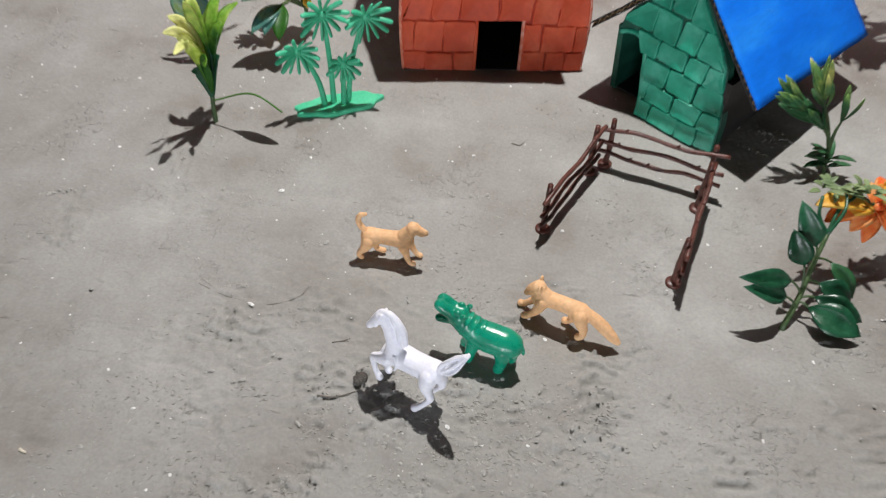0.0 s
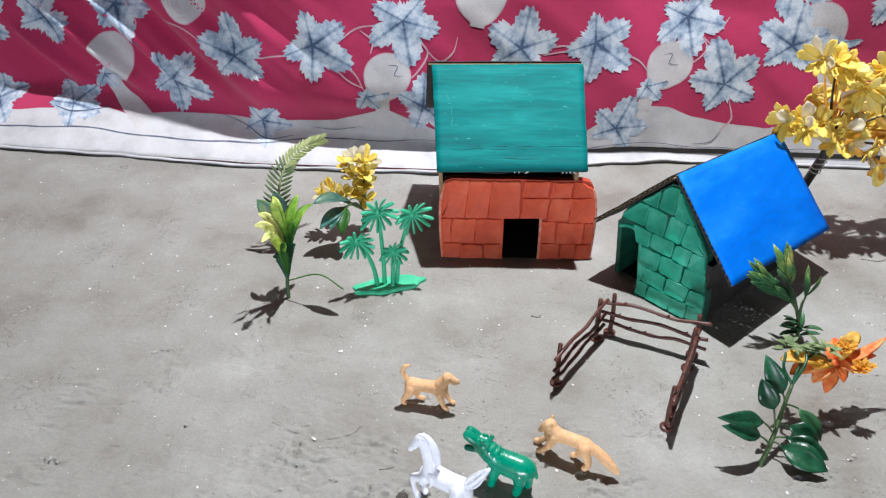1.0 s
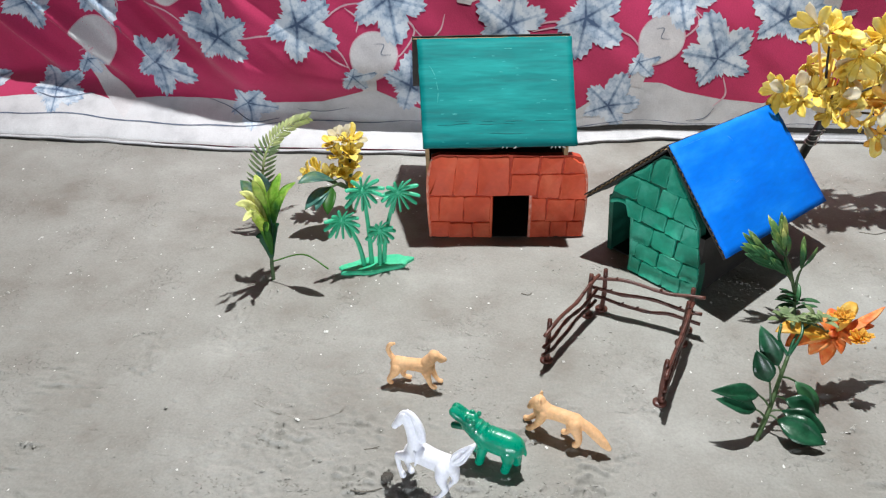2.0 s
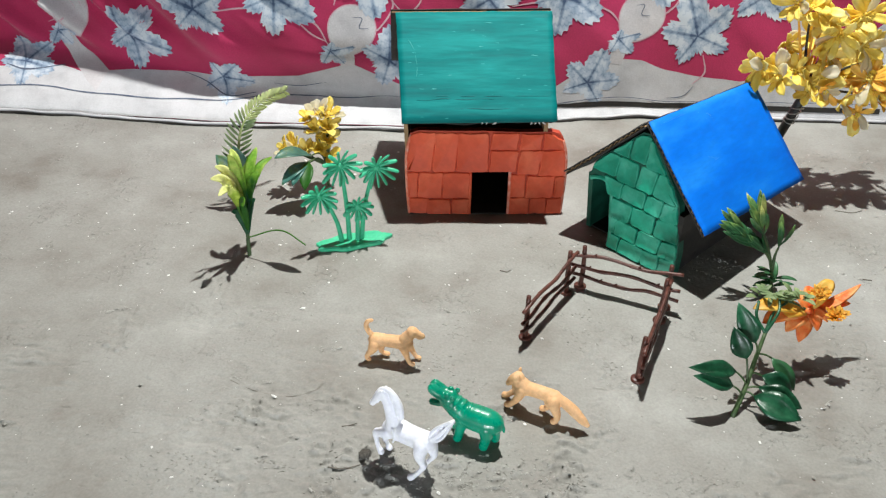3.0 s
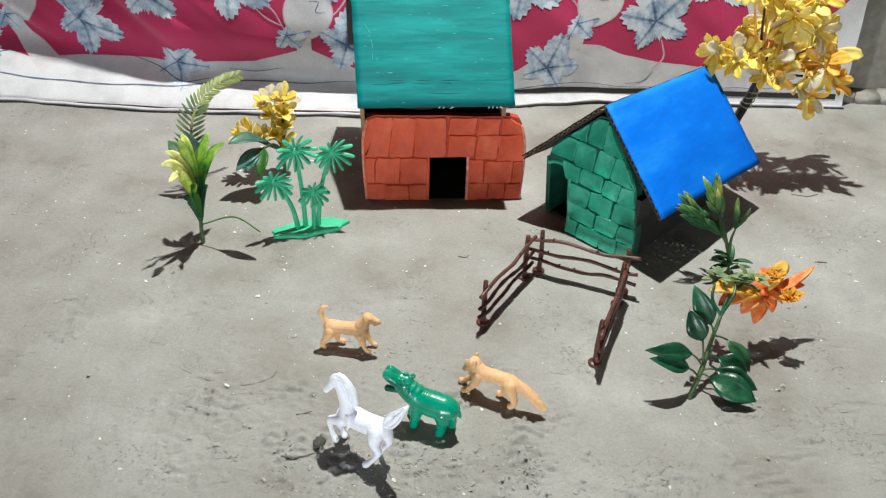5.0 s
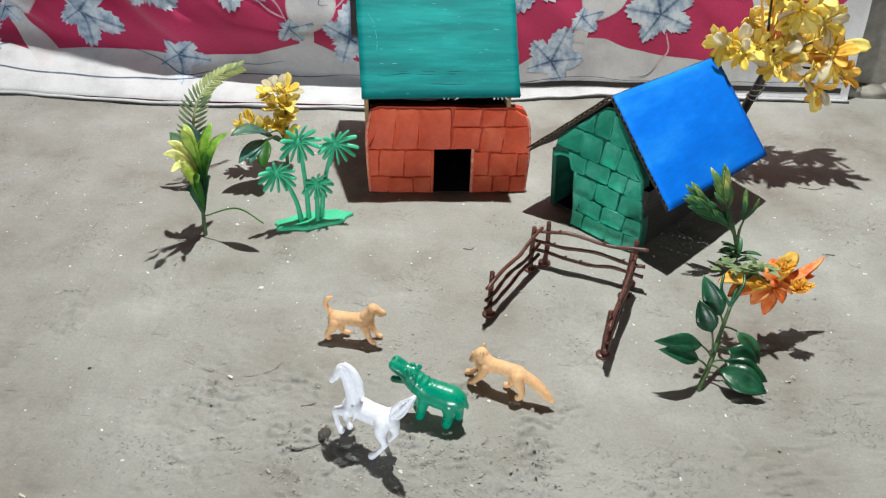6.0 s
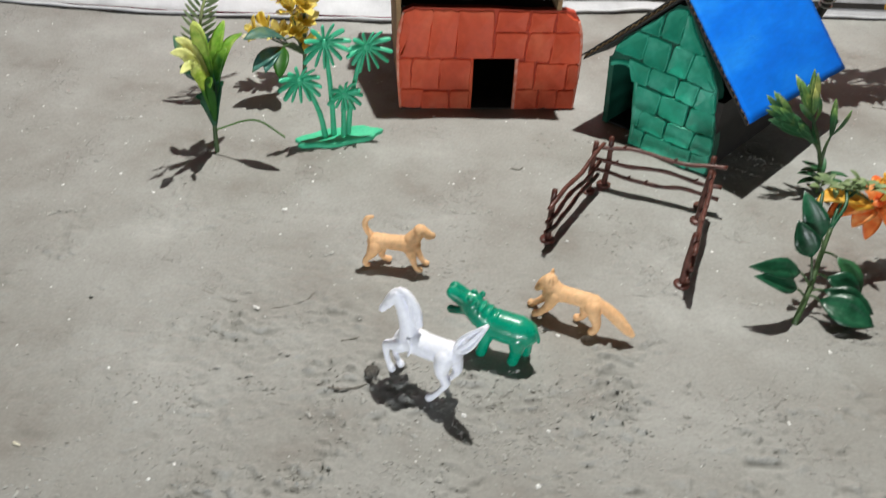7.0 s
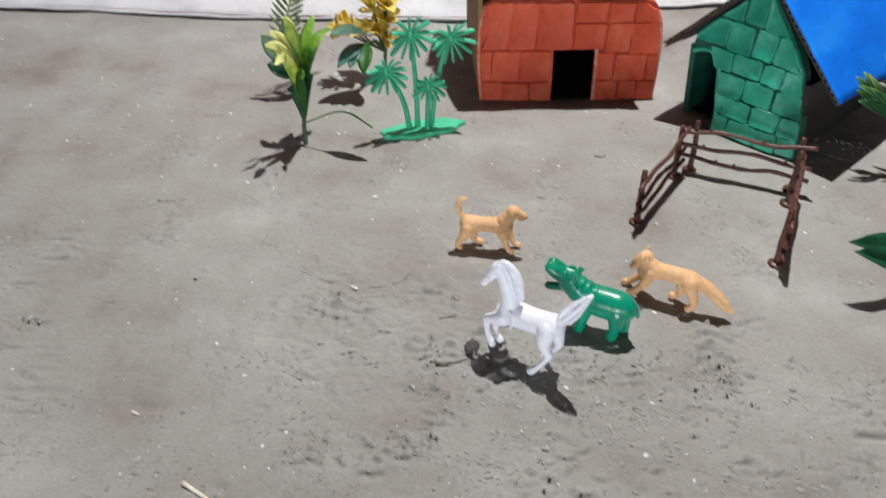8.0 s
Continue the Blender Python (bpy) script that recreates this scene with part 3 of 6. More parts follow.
def star_print(name, at, rfun, turn, mat, off, rings=7, steps=120, vein=None, squash=1.0):
    """A printed shape that follows the cloth: rings of a star-shaped outline."""
    bm = bmesh.new()
    uvl = bm.loops.layers.uv.new("UVMap")
    uvs = {}
    c = bm.verts.new(cloth_at(at[0], at[1], off))
    uvs[c] = (0.0, 0.0)
    prev = None
    for j in range(1, rings + 1):
        ring = []
        for k in range(steps):
            a = 2 * math.pi * k / steps
            r = rfun(a) * j / rings
            x, z = at[0] + r * math.cos(a + turn), at[1] + squash * r * math.sin(a + turn)
            v = bm.verts.new(cloth_at(x, max(z, 0.001), off))
            uvs[v] = (vein(a) * j / rings if vein else 0.3, j / rings)
            ring.append(v)
        for k in range(steps):
            q = (k + 1) % steps
            bm.faces.new((c, ring[k], ring[q]) if prev is None else (prev[k], ring[k], ring[q], prev[q]))
        prev = ring
    for f in bm.faces:
        for l in f.loops:
            l[uvl].uv = uvs[l.vert]
    return part(name, bm, mat, CLOTH)


LOBES = [0.0, 1.12, -1.12, 2.25, -2.25]


def lobe_gap(a):
    return min(abs((a - l + math.pi) % (2 * math.pi) - math.pi) for l in LOBES)


def leaf_outline(size, seed):
    rnd = random.Random(seed)
    lens = [1.05 * rnd.uniform(0.9, 1.1), rnd.uniform(0.85, 1.0), rnd.uniform(0.85, 1.0), rnd.uniform(0.62, 0.8), rnd.uniform(0.62, 0.8)]

    def r(a):
        best = 0.40
        for l, k in zip(LOBES, lens):
            d = abs((a - l + math.pi) % (2 * math.pi) - math.pi)
            best = max(best, k * (1 - 0.90 * (d / 0.95) ** 1.5) if d < 0.95 else 0)
        tooth = 0.13 * (((a * 40 / (2 * math.pi)) % 1.0) - 0.4)
        return size * (best + tooth)
    return r


# place on the cloth, turn, size, and how far the slope of the foot flattens it
LEAVES = [(-0.278, 0.116, 1.7, 0.048, 1), (-0.187, 0.136, -0.5, 0.048, 1), (-0.089, 0.164, -1.4, 0.048, 1), (-0.528, 0.128, 1.2, 0.046, 1), (-0.424, 0.158, -1.2, 0.044, 1),
          (-0.498, 0.033, 0.9, 0.044, 0.55), (-0.365, 0.075, -0.3, 0.046, 1), (-0.257, 0.036, -0.2, 0.036, 0.75), (-0.066, 0.068, 0.4, 0.046, 1), (0.040, 0.131, 1.4, 0.048, 1),
          (0.123, 0.136, -0.6, 0.048, 1), (0.224, 0.163, -1.3, 0.046, 1), (0.276, 0.090, 1.9, 0.048, 1), (0.344, 0.136, 1.5, 0.046, 1), (0.157, 0.037, 1.2, 0.040, 0.9), (-0.60, 0.030, 0.5, 0.040, 0.6),
          (-0.62, 0.12, 0.7, 0.048, 1), (-0.34, 0.225, 0.4, 0.048, 1), (-0.18, 0.23, 2.0, 0.048, 1), (0.05, 0.225, 0.3, 0.048, 1), (0.19, 0.25, 1.0, 0.048, 1), (0.33, 0.21, -0.4, 0.048, 1), (-0.48, 0.24, 1.1, 0.048, 1), (0.44, 0.19, 0.2, 0.048, 1)]
for i, (x, z, turn, size, squash) in enumerate(LEAVES):
    star_print("printed_leaf", (x, z), leaf_outline(size, 40 + i), turn, LEAFPRINT, 0.0006, vein=lobe_gap, squash=squash)


def ribbon(name, pts, mat, width, off):
    """A printed band that follows the cloth, as wide as width(k) along its run."""
    path = smooth_path([(x, 0, z) for x, z in pts], 10)
    bm = bmesh.new()
    rows = []
    for i, p in enumerate(path):
        d = (path[min(i + 1, len(path) - 1)] - path[max(i - 1, 0)]).normalized()
        s = Vector((-d.z, 0, d.x)) * width((i + 0.5) / len(path))
        rows.append([bm.verts.new(cloth_at(p.x + k * s.x, max(p.z + k * s.z, 0.002), off)) for k in (-1, -0.33, 0.33, 1)])
    for a, b in zip(rows, rows[1:]):
        for k in range(3):
            bm.faces.new((a[k], a[k + 1], b[k + 1], b[k]))
    part(name, bm, mat, CLOTH)


def pod_outline(size):
    """A round pod that draws to a soft point below."""
    def r(a):
        down = (a + math.pi / 2 + math.pi) % (2 * math.pi) - math.pi
        return size * (0.96 + 0.20 * math.exp(-(down / 0.6) ** 2))
    return r


# each printed pod: its centre, size, turn, the half leaf at its foot, and its stalk down to the border
PODS = [(-0.441, 0.094, 0.027, 0.2, (-0.460, 0.066), ((-0.455, 0.070), (-0.441, 0.047), (-0.420, 0.033), (-0.400, 0.023))),
        (-0.106, 0.103, 0.026, -0.4, (-0.130, 0.078), ((-0.116, 0.084), (-0.113, 0.072), (-0.112, 0.060))),
        (0.211, 0.111, 0.026, -0.5, (0.187, 0.086), ((0.198, 0.092), (0.190, 0.076), (0.186, 0.058))),
        (-0.334, 0.176, 0.026, -0.3, (-0.350, 0.195), ((-0.334, 0.160), (-0.332, 0.152))),
        (-0.006, 0.190, 0.028, 0.1, (-0.03, 0.20), ((-0.006, 0.172), (-0.010, 0.155))),
        (0.370, 0.156, 0.030, 0.5, (0.392, 0.140), ((0.372, 0.14), (0.385, 0.11), (0.40, 0.07))),
        (-0.58, 0.20, 0.03, 0.2, (-0.59, 0.17), ((-0.58, 0.18), (-0.58, 0.15))), (0.30, 0.27, 0.032, 0.2, (0.31, 0.24), ((0.30, 0.25), (0.30, 0.22)))]
for i, (x, z, size, turn, foot, stalk) in enumerate(PODS):
    star_print("printed_outline", (x, z), pod_outline(size * 1.05), turn, PINKLINE, 0.0004)
    ribbon("printed_stalk", stalk, HEARTGREY, lambda k: 0.0105 - 0.003 * k, 0.00045)
    star_print("printed_pod", (x, z), pod_outline(size), turn, HEARTGREY, 0.0005)
    half = leaf_outline(0.027, 70 + i)
    star_print("printed_leaf", foot, lambda a, half=half: half(a) * (1 if math.sin(a) < 0.1 else 0.5), 0.25, LEAFPRINT, 0.0007, rings=4, vein=lobe_gap, squash=0.8)


def vine(pts, mat=PINKLINE, w=0.0010, off=0.00045):
    ribbon("printed_vine", pts, mat, lambda k: w * (0.35 + 0.65 * math.sin(math.pi * k)), off)


for pts in (((-0.26, 0.115), (-0.23, 0.122), (-0.19, 0.124)), ((-0.17, 0.13), (-0.14, 0.155), (-0.11, 0.160)), ((-0.135, 0.154), (-0.122, 0.142), (-0.124, 0.128)),
            ((-0.08, 0.15), (-0.062, 0.13), (-0.075, 0.105), (-0.09, 0.096)), ((-0.07, 0.14), (-0.05, 0.12), (-0.035, 0.128), (-0.03, 0.145)),
            ((-0.17, 0.115), (-0.145, 0.108), (-0.132, 0.085)), ((-0.165, 0.112), (-0.15, 0.097), (-0.133, 0.088)),
            ((0.06, 0.128), (0.085, 0.133), (0.11, 0.133)), ((0.065, 0.123), (0.09, 0.127), (0.115, 0.128)), ((0.15, 0.125), (0.175, 0.115), (0.19, 0.098)),
            ((0.235, 0.15), (0.25, 0.13), (0.235, 0.112), (0.218, 0.107)), ((0.235, 0.15), (0.258, 0.148), (0.27, 0.165)), ((0.24, 0.145), (0.275, 0.12), (0.31, 0.122)),
            ((-0.38, 0.15), (-0.34, 0.14), (-0.31, 0.12)), ((-0.47, 0.075), (-0.44, 0.088), (-0.43, 0.10)), ((-0.30, 0.09), (-0.29, 0.1), (-0.28, 0.105)),
            ((0.17, 0.06), (0.18, 0.075), (0.185, 0.09)), ((0.285, 0.07), (0.29, 0.05), (0.278, 0.036)), ((-0.42, 0.17), (-0.40, 0.14), (-0.41, 0.125))):
    vine(pts)
for pts in (((-0.105, 0.115), (-0.095, 0.114), (-0.098, 0.104), (-0.088, 0.103)), ((0.203, 0.122), (0.212, 0.122), (0.21, 0.112), (0.22, 0.11)), ((-0.408, 0.117), (-0.398, 0.118), (-0.396, 0.108)),
            ((-0.31, 0.034), (-0.28, 0.028), (-0.25, 0.018), (-0.22, 0.020)), ((-0.52, 0.03), (-0.49, 0.028), (-0.45, 0.032)), ((0.28, 0.034), (0.27, 0.022), (0.25, 0.018)), ((-0.2, 0.03), (-0.17, 0.027), (-0.14, 0.033))):
    vine(pts, INK, 0.0005, 0.0008)


# ---- card panels ----
def card_panel(parent, name, a, b, c, d, thickness, mat, under, label="", flute=0.0052, edge=None):
    """A sheet of corrugated card between corners a, b (lower edge) and c, d (upper edge, above b and a), with its fluted core."""
    a, b, c, d = map(Vector, (a, b, c, d))
    n = (b - a).cross(d - a).normalized()

    def at(u, v, h):
        return (a * (1 - u) + b * u) * (1 - v) + (d * (1 - u) + c * u) * v + n * h
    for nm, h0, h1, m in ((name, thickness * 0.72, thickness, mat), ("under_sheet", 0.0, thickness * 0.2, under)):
        bm = bmesh.new()
        us, vs = [i / 24 for i in range(25)], [i / 16 for i in range(17)]

        def wob(u, v):
            edge = 0.0006 * noise.noise(Vector((u * 9, v * 9, a.x * 50)))
            return edge
        for h in (h0, h1):
            grid_mesh(lambda u, v: at(u + 0.004 * noise.noise(Vector((v * 14, 3, h0 * 900))) * (2 * u - 1), v + 0.004 * noise.noise(Vector((u * 14, 7, h0 * 900))) * (2 * v - 1), h + wob(u, v)), us, vs, bm)
        bmesh.ops.bridge_loops(bm, edges=[e for e in bm.edges if e.is_boundary])
        ob = part(nm, bm, m, parent, label if nm == name else "")
        if nm == name:
            top = ob
    count = max(int((d - a).length / flute), 4) * 2
    bm = bmesh.new()
    for lift in (0.0, 0.0005):
        grid_mesh(lambda u, v: at(u, v, (0.70 if round(v * count) % 2 else 0.22) * thickness + lift), [0.006, 0.25, 0.5, 0.75, 0.994], [k / count for k in range(count + 1)], bm)
    bmesh.ops.bridge_loops(bm, edges=[e for e in bm.edges if e.is_boundary])
    part("corrugated_core", bm, edge or CARD, top, "fluted brown cardboard core", smooth=False)
    return top


def paint_mark(top, pts, width, mat, name, label):
    """A thin brushed or rubbed line lying on a sheet of card; pts are points in the house's own space."""
    bm = bmesh.new()
    path = smooth_path(pts, 5)
    tube(bm, path, [max(width * (0.35 + 0.65 * math.sin(math.pi * (i + 0.5) / len(path)) + 0.3 * noise.noise(Vector((i * 0.7, pts[0][0] * 90, 0)))), 0.0001) for i in range(len(path))], 6, 0.3)
    part(name, bm, mat, top, label)


# ---- the orange house ----
def orange_house():
    house = thing("model_house", "cardboard model house with orange clay brick front and teal painted roof", "model house", pose(-0.027, 0.584, 0, 0, 0, 5.55))
    W, H = 0.1465, 0.0830

    def place(u, z, out):
        # the face leans backwards and bulges towards the middle
        return Vector((u, -out + 0.10 * z + 0.0020 * (2 * u / W - 1) ** 2, z))
    d0, d1, dh = 0.0582, 0.0941, 0.0430
    outline = [(0.0013, 0), (d0, 0), (d0 + 0.0004, dh), (d1 - 0.0002, dh + 0.0004), (d1, 0), (0.1452, 0), (0.1463, 0.018), (0.1470, 0.037), (0.1458, 0.060), (0.1422, 0.0745), (0.1385, 0.0800),
               (0.1310, 0.0822), (0.10, H - 0.001), (0.07, H + 0.0004), (0.04, H), (0.0095, H), (0.0022, H - 0.003), (-0.0018, 0.060), (-0.0013, 0.028), (-0.0004, 0.012)]
    front = part("front_wall", slab(outline, place, 0.0, -0.007), ORANGE_GROOVE_SHADE, house, smooth=False)
    # pressed lines: u0, u1, z0, z1 of each brick and how far its sides lean over, in millimetres
    rows = [(-2, 22, 43, 84, 4.5), (22, 44, 43, 84, 3.0), (44, 74, 43.6, 84, 0.0), (74, 100, 65, 84, 2.0), (101, 122, 65, 84, 2.0), (123, 148, 65, 84, 0.5),
            (74, 100, 43.6, 65, 1.5), (100, 121, 41, 65, 2.5), (121, 148, 39, 65, 1.0), (-2, 9, 17, 43, 1.0), (9, 32, 17, 43, 1.0), (32, 57.6, 17, 43, 0.0),
            (-2, 18, 0, 17, 3.0), (18, 41, 0, 16, -1.0), (41, 57.6, 0, 17, 0.0), (94.9, 109, 18, 42, 0.0), (109, 136, 17, 40, 1.0), (136, 148, 17, 39, 0.5),
            (94.9, 114, 0, 18, 0.0), (114, 130, 0, 17, 0.5), (130, 148, 0, 17, 0.0)]
    rnd = random.Random(5)
    frame_poly = [(0.0018, 0.0008), (0.1445, 0.0008), (0.1462, 0.036), (0.1450, 0.060), (0.1415, 0.0735), (0.1300, 0.0812), (0.0090, H - 0.0008), (0.0028, H - 0.0035), (-0.0012, 0.060), (-0.0007, 0.028)]
    for u0, u1, z0, z1, lean in rows:
        s = 0.001
        poly = clip_to([(u0 * s, z0 * s), (u1 * s, z0 * s), ((u1 + lean) * s, z1 * s), ((u0 + lean) * s, z1 * s)], frame_poly)
        if len(poly) > 2:
            part("brick", pillow(poly, 0.0012 + rnd.uniform(0, 0.0004), 0.0008, place, rnd, 0.0006, 0.025), ORANGE, front)
    # rolled clay jambs of the doorway
    for u in (d0 - 0.0004, d1 + 0.0004):
        bm = bmesh.new()
        tube(bm, smooth_path([place(u, 0.0005, -0.001), place(u, 0.022, 0.0002), place(u, dh + 0.001, -0.001)]), 0.0016, 8)
        part("door_jamb", bm, ORANGE if u < 0.08 else ORANGE_WORN_LIT, house)
    # first edge rubbed pale; the second paints in the strip lit by the bulb
    for name, run in (("worn_lit_edge", [(0.0016, 0.001), (-0.0004, 0.028), (-0.0010, 0.060), (0.0030, 0.0785)]), ("worn_lit_edge", [(0.1444, 0.001), (0.1462, 0.036), (0.1450, 0.060), (0.1412, 0.0735)])):
        bm = bmesh.new()
        tube(bm, smooth_path([place(u, z, -0.0006) for u, z in run], 6), 0.0017, 8)
        part(name, bm, ORANGE_WORN_LIT, house, "pale edge of the clay wall, rubbed at one end, painted as lit at the other")
    # bare card sides that carry the roof: straight walls with a pointed top
    D = 0.142
    peak = [(0.0075, 0), (D, 0), (D, 0.0900), (0.0735, 0.1600), (0.0130, 0.0945), (0.0100, 0.0880)]
    for u in (0.0040, 0.1265):
        part("side_wall", slab(peak, lambda a, z, o, u=u: Vector((u + o - (0.045 * z if u < 0.05 else 0), a, z)), 0.0, -0.0036), CARD, house, "bare brown cardboard side wall", smooth=False)
    # inner cards coloured near-black as shade; the lid is added to block light
    for nm, lo, hi in (("back_wall", (0.0020, D - 0.004, 0), (0.1225, D - 0.0002, 0.0890)), ("base_card", (0.0020, 0.0010, 0.0002), (0.1225, D - 0.0045, 0.0012)), ("light_block_lid", (0.0020, 0.0165, 0.0790), (0.1225, D - 0.0045, 0.0812))):
        bm = bmesh.new()
        box(bm, lo, hi)
        part(nm, bm, DARK_CARD_SHADE, house, "card inside the house, near-black for the shade in there", smooth=False)
    # roof: the front sheet juts out over the clay face
    sheet = card_panel(house, "roof_panel", (-0.0052, -0.0022, 0.0948), (0.1313, -0.0039, 0.0978), (0.1310, 0.0734, 0.1696), (-0.0104, 0.0757, 0.1661), 0.0042, TEAL, DARK_CARD_SHADE, "teal brush-painted corrugated cardboard roof", edge=TEAL)
    card_panel(house, "roof_panel", (0.1290, 0.1450, 0.0945), (-0.0159, 0.1450, 0.0945), (-0.0150, 0.0765, 0.1670), (0.1300, 0.0745, 0.1700), 0.0042, DARK_CARD_SHADE, DARK_CARD_SHADE, "dark corrugated cardboard rear roof")
    lo_l, lo_r, hi_l, hi_r = Vector((-0.0052, -0.0055, 0.0974)), Vector((0.1313, -0.0072, 0.1004)), Vector((-0.0104, 0.0724, 0.1687)), Vector((0.1310, 0.0701, 0.1722))

    def on_roof(u, v):
        return lo_l.lerp(lo_r, u).lerp(hi_l.lerp(hi_r, u), v)
    for u, v, du, dv in ((0.07, 0.75, 0.035, -0.10), (0.105, 0.62, 0.012, -0.10), (0.118, 0.50, -0.008, -0.09), (0.30, 0.42, 0.05, 0.004), (0.52, 0.68, 0.07, 0.003), (0.62, 0.55, 0.05, 0.0), (0.42, 0.80, 0.06, 0.004), (0.20, 0.30, 0.04, 0.0), (0.75, 0.34, 0.06, 0.004), (0.56, 0.90, 0.05, 0.0), (0.85, 0.60, 0.04, -0.01)):
        paint_mark(sheet, [on_roof(u, v), on_roof(u + du * 0.5, v + dv * 0.45), on_roof(u + du, v + dv)], 0.00042, TEAL_PALE, "paint_mark", "pale rubbed mark in the paint")
    for v, a, b in ((0.235, 0.05, 0.97), (0.205, 0.10, 0.60), (0.120, 0.30, 0.80)):
        paint_mark(sheet, [on_roof(a + (b - a) * k / 6, v + 0.014 * noise.noise(Vector((k * 0.8, v * 40, 2)))) for k in range(7)], 0.00045, TEAL_DEEP, "paint_ridge", "darker ridge in the brushed paint")
    # torn lip of paper hanging below the eave
    bm = bmesh.new()
    pts = []
    for i in range(44):
        u = 0.0150 + 0.1080 * i / 43
        pts.append((u, -0.0010 + 0.0008 * noise.noise(Vector((u * 60, 0, 0))), 0.0948 + 0.02 * u + 0.0028 * noise.noise(Vector((u * 28, 1, 0)))))
    tube(bm, pts, [max(0.0009 + 0.0013 * noise.noise(Vector((p[0] * 70, 4, 0))), 0.0003) for p in pts], 6, 0.5)
    part("torn_edge", bm, DARK_CARD_SHADE, house, "dark torn edge of the roof card")
    for u in (0.066, 0.070, 0.079, 0.110, 0.1125, 0.115, 0.1175):
        bm = bmesh.new()
        blade(bm, (u, -0.0030, 0.0985), (u + rnd.uniform(-0.005, 0.005), -0.0042, 0.0958), 0.0015, 0.1, 0.1, (0, -1, 0), rows=3)
        part("torn_fibre", bm, PAPER, house, "pale torn paper fibre")


orange_house()


# ---- the green house ----
def green_house():
    n = Vector((0.68, 0.733, 0)).normalized()
    m = Vector((n.y, -n.x, 0))
    at = n * 0.512 + m * -0.2345
    house = thing("model_house", "cardboard model house with green clay brick gable and blue painted roof", "model house",
                  Matrix.Translation(at) @ Matrix((m, n, (0, 0, 1))).transposed().to_4x4())

    # local: x across the gable, y along the ridge, z up; the gable leans back and its right edge rolls round
    def place(u, z, out):
        return Vector((u, -0.006 - out + 0.15 * z + 0.0045 * step(0.012, 0.046 - 0.1 * max(z - 0.03, 0), u) ** 2, z))
    arch = [(-0.0216, 0.0), (-0.0233, 0.0156), (-0.0275, 0.033), (-0.0302, 0.046), (-0.0344, 0.0546), (-0.0422, 0.0577), (-0.0505, 0.0562), (-0.0555, 0.0535)]
    outline = [(0.0440, 0.0), (0.0428, 0.021), (0.0385, 0.041), (0.0330, 0.063), (0.0252, 0.0765), (0.0105, 0.0945), (-0.0066, 0.1125), (-0.0147, 0.1115), (-0.0500, 0.0765), (-0.0548, 0.069), (-0.0562, 0.058)] + arch[::-1]
    front = part("gable_wall", slab(outline, place, 0.0, -0.008), GREEN_SHADE, house, smooth=False)
    full = [(-0.0553, 0.0005), (0.0432, 0.0005), (0.0420, 0.021), (0.0378, 0.041), (0.0322, 0.0625), (0.0245, 0.0760), (-0.0066, 0.1115), (-0.0147, 0.1105), (-0.0493, 0.0760), (-0.0545, 0.0685), (-0.0556, 0.058)]

    def beside(z):
        """How far left the bricks reach beside the arch at this height."""
        return float(np.interp(z, [0.0, 0.0156, 0.033, 0.046, 0.0546, 0.0582, 0.0600], [-0.0208, -0.0225, -0.0267, -0.0294, -0.0336, -0.0420, -0.0700]))

    rnd = random.Random(11)
    courses = [(0.0, [-0.0115, 0.0130, 0.0300]), (0.0153, [-0.0190, 0.0038, 0.0262]), (0.0302, [-0.0062, 0.0172]), (0.0474, [-0.0210, 0.0030, 0.0200]),
               (0.0632, [-0.0294, -0.0091, 0.0078]), (0.0850, [-0.0215, -0.0048]), (0.1130, [])]
    for row in range(len(courses) - 1):
        z, h = courses[row][0], courses[row + 1][0] - courses[row][0]
        marks = [-0.062] + courses[row][1] + [0.050]
        for u0, u1 in zip(marks, marks[1:]):
            sk = rnd.uniform(-0.0014, 0.0014)
            up = rnd.uniform(-0.0010, 0.0010)
            # courses sag a little, and every brick sits a little off
            poly = [(u0, z + up + 0.02 * (0.0 - u0)), (u1, z + rnd.uniform(-0.001, 0.001) + 0.02 * (0.0 - u1)), (u1 + sk, z + h + up * 0.5), (u0 + sk, z + h + 0.02 * (0.0 - u0))]
            poly = clip_to(poly, full)
            if poly and z < 0.06:
                poly = clip_to(poly, [(beside(z), z - 0.01), (0.1, z - 0.01), (0.1, z + h + 0.01), (beside(z + h) if row != 3 else -0.046, z + h + 0.01)])
            area = 0.5 * abs(sum(poly[i][0] * poly[(i + 1) % len(poly)][1] - poly[(i + 1) % len(poly)][0] * poly[i][1] for i in range(len(poly)))) if poly else 0
            if area > 0.7e-5:
                part("brick", pillow(poly, 0.0012 + rnd.uniform(0, 0.0006), 0.00070, place, rnd, 0.0005), GREEN_CLAY, front)
    bm = bmesh.new()
    tube(bm, smooth_path([place(u, zz + 0.0012, -0.0004) for u, zz in arch], 3), 0.0021, 8)
    part("door_arch", bm, GREEN_CLAY, house)
    L = 0.138
    # side walls coloured dark for the shade on faces turned from the light
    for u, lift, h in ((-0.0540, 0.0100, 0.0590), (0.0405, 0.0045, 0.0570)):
        part("side_wall", slab([(lift, 0), (L, 0), (L, h), (0.0030, h)], lambda a, z, o, u=u: Vector((u + o, a, z)), 0.0, -0.0045), GREEN_SHADE if u < 0 else DARK_CARD_SHADE, house, "" if u < 0 else "side wall under the eave, its shade painted near-black", smooth=False)
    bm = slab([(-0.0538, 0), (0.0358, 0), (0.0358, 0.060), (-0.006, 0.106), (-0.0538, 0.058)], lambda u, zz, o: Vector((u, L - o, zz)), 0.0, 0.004)
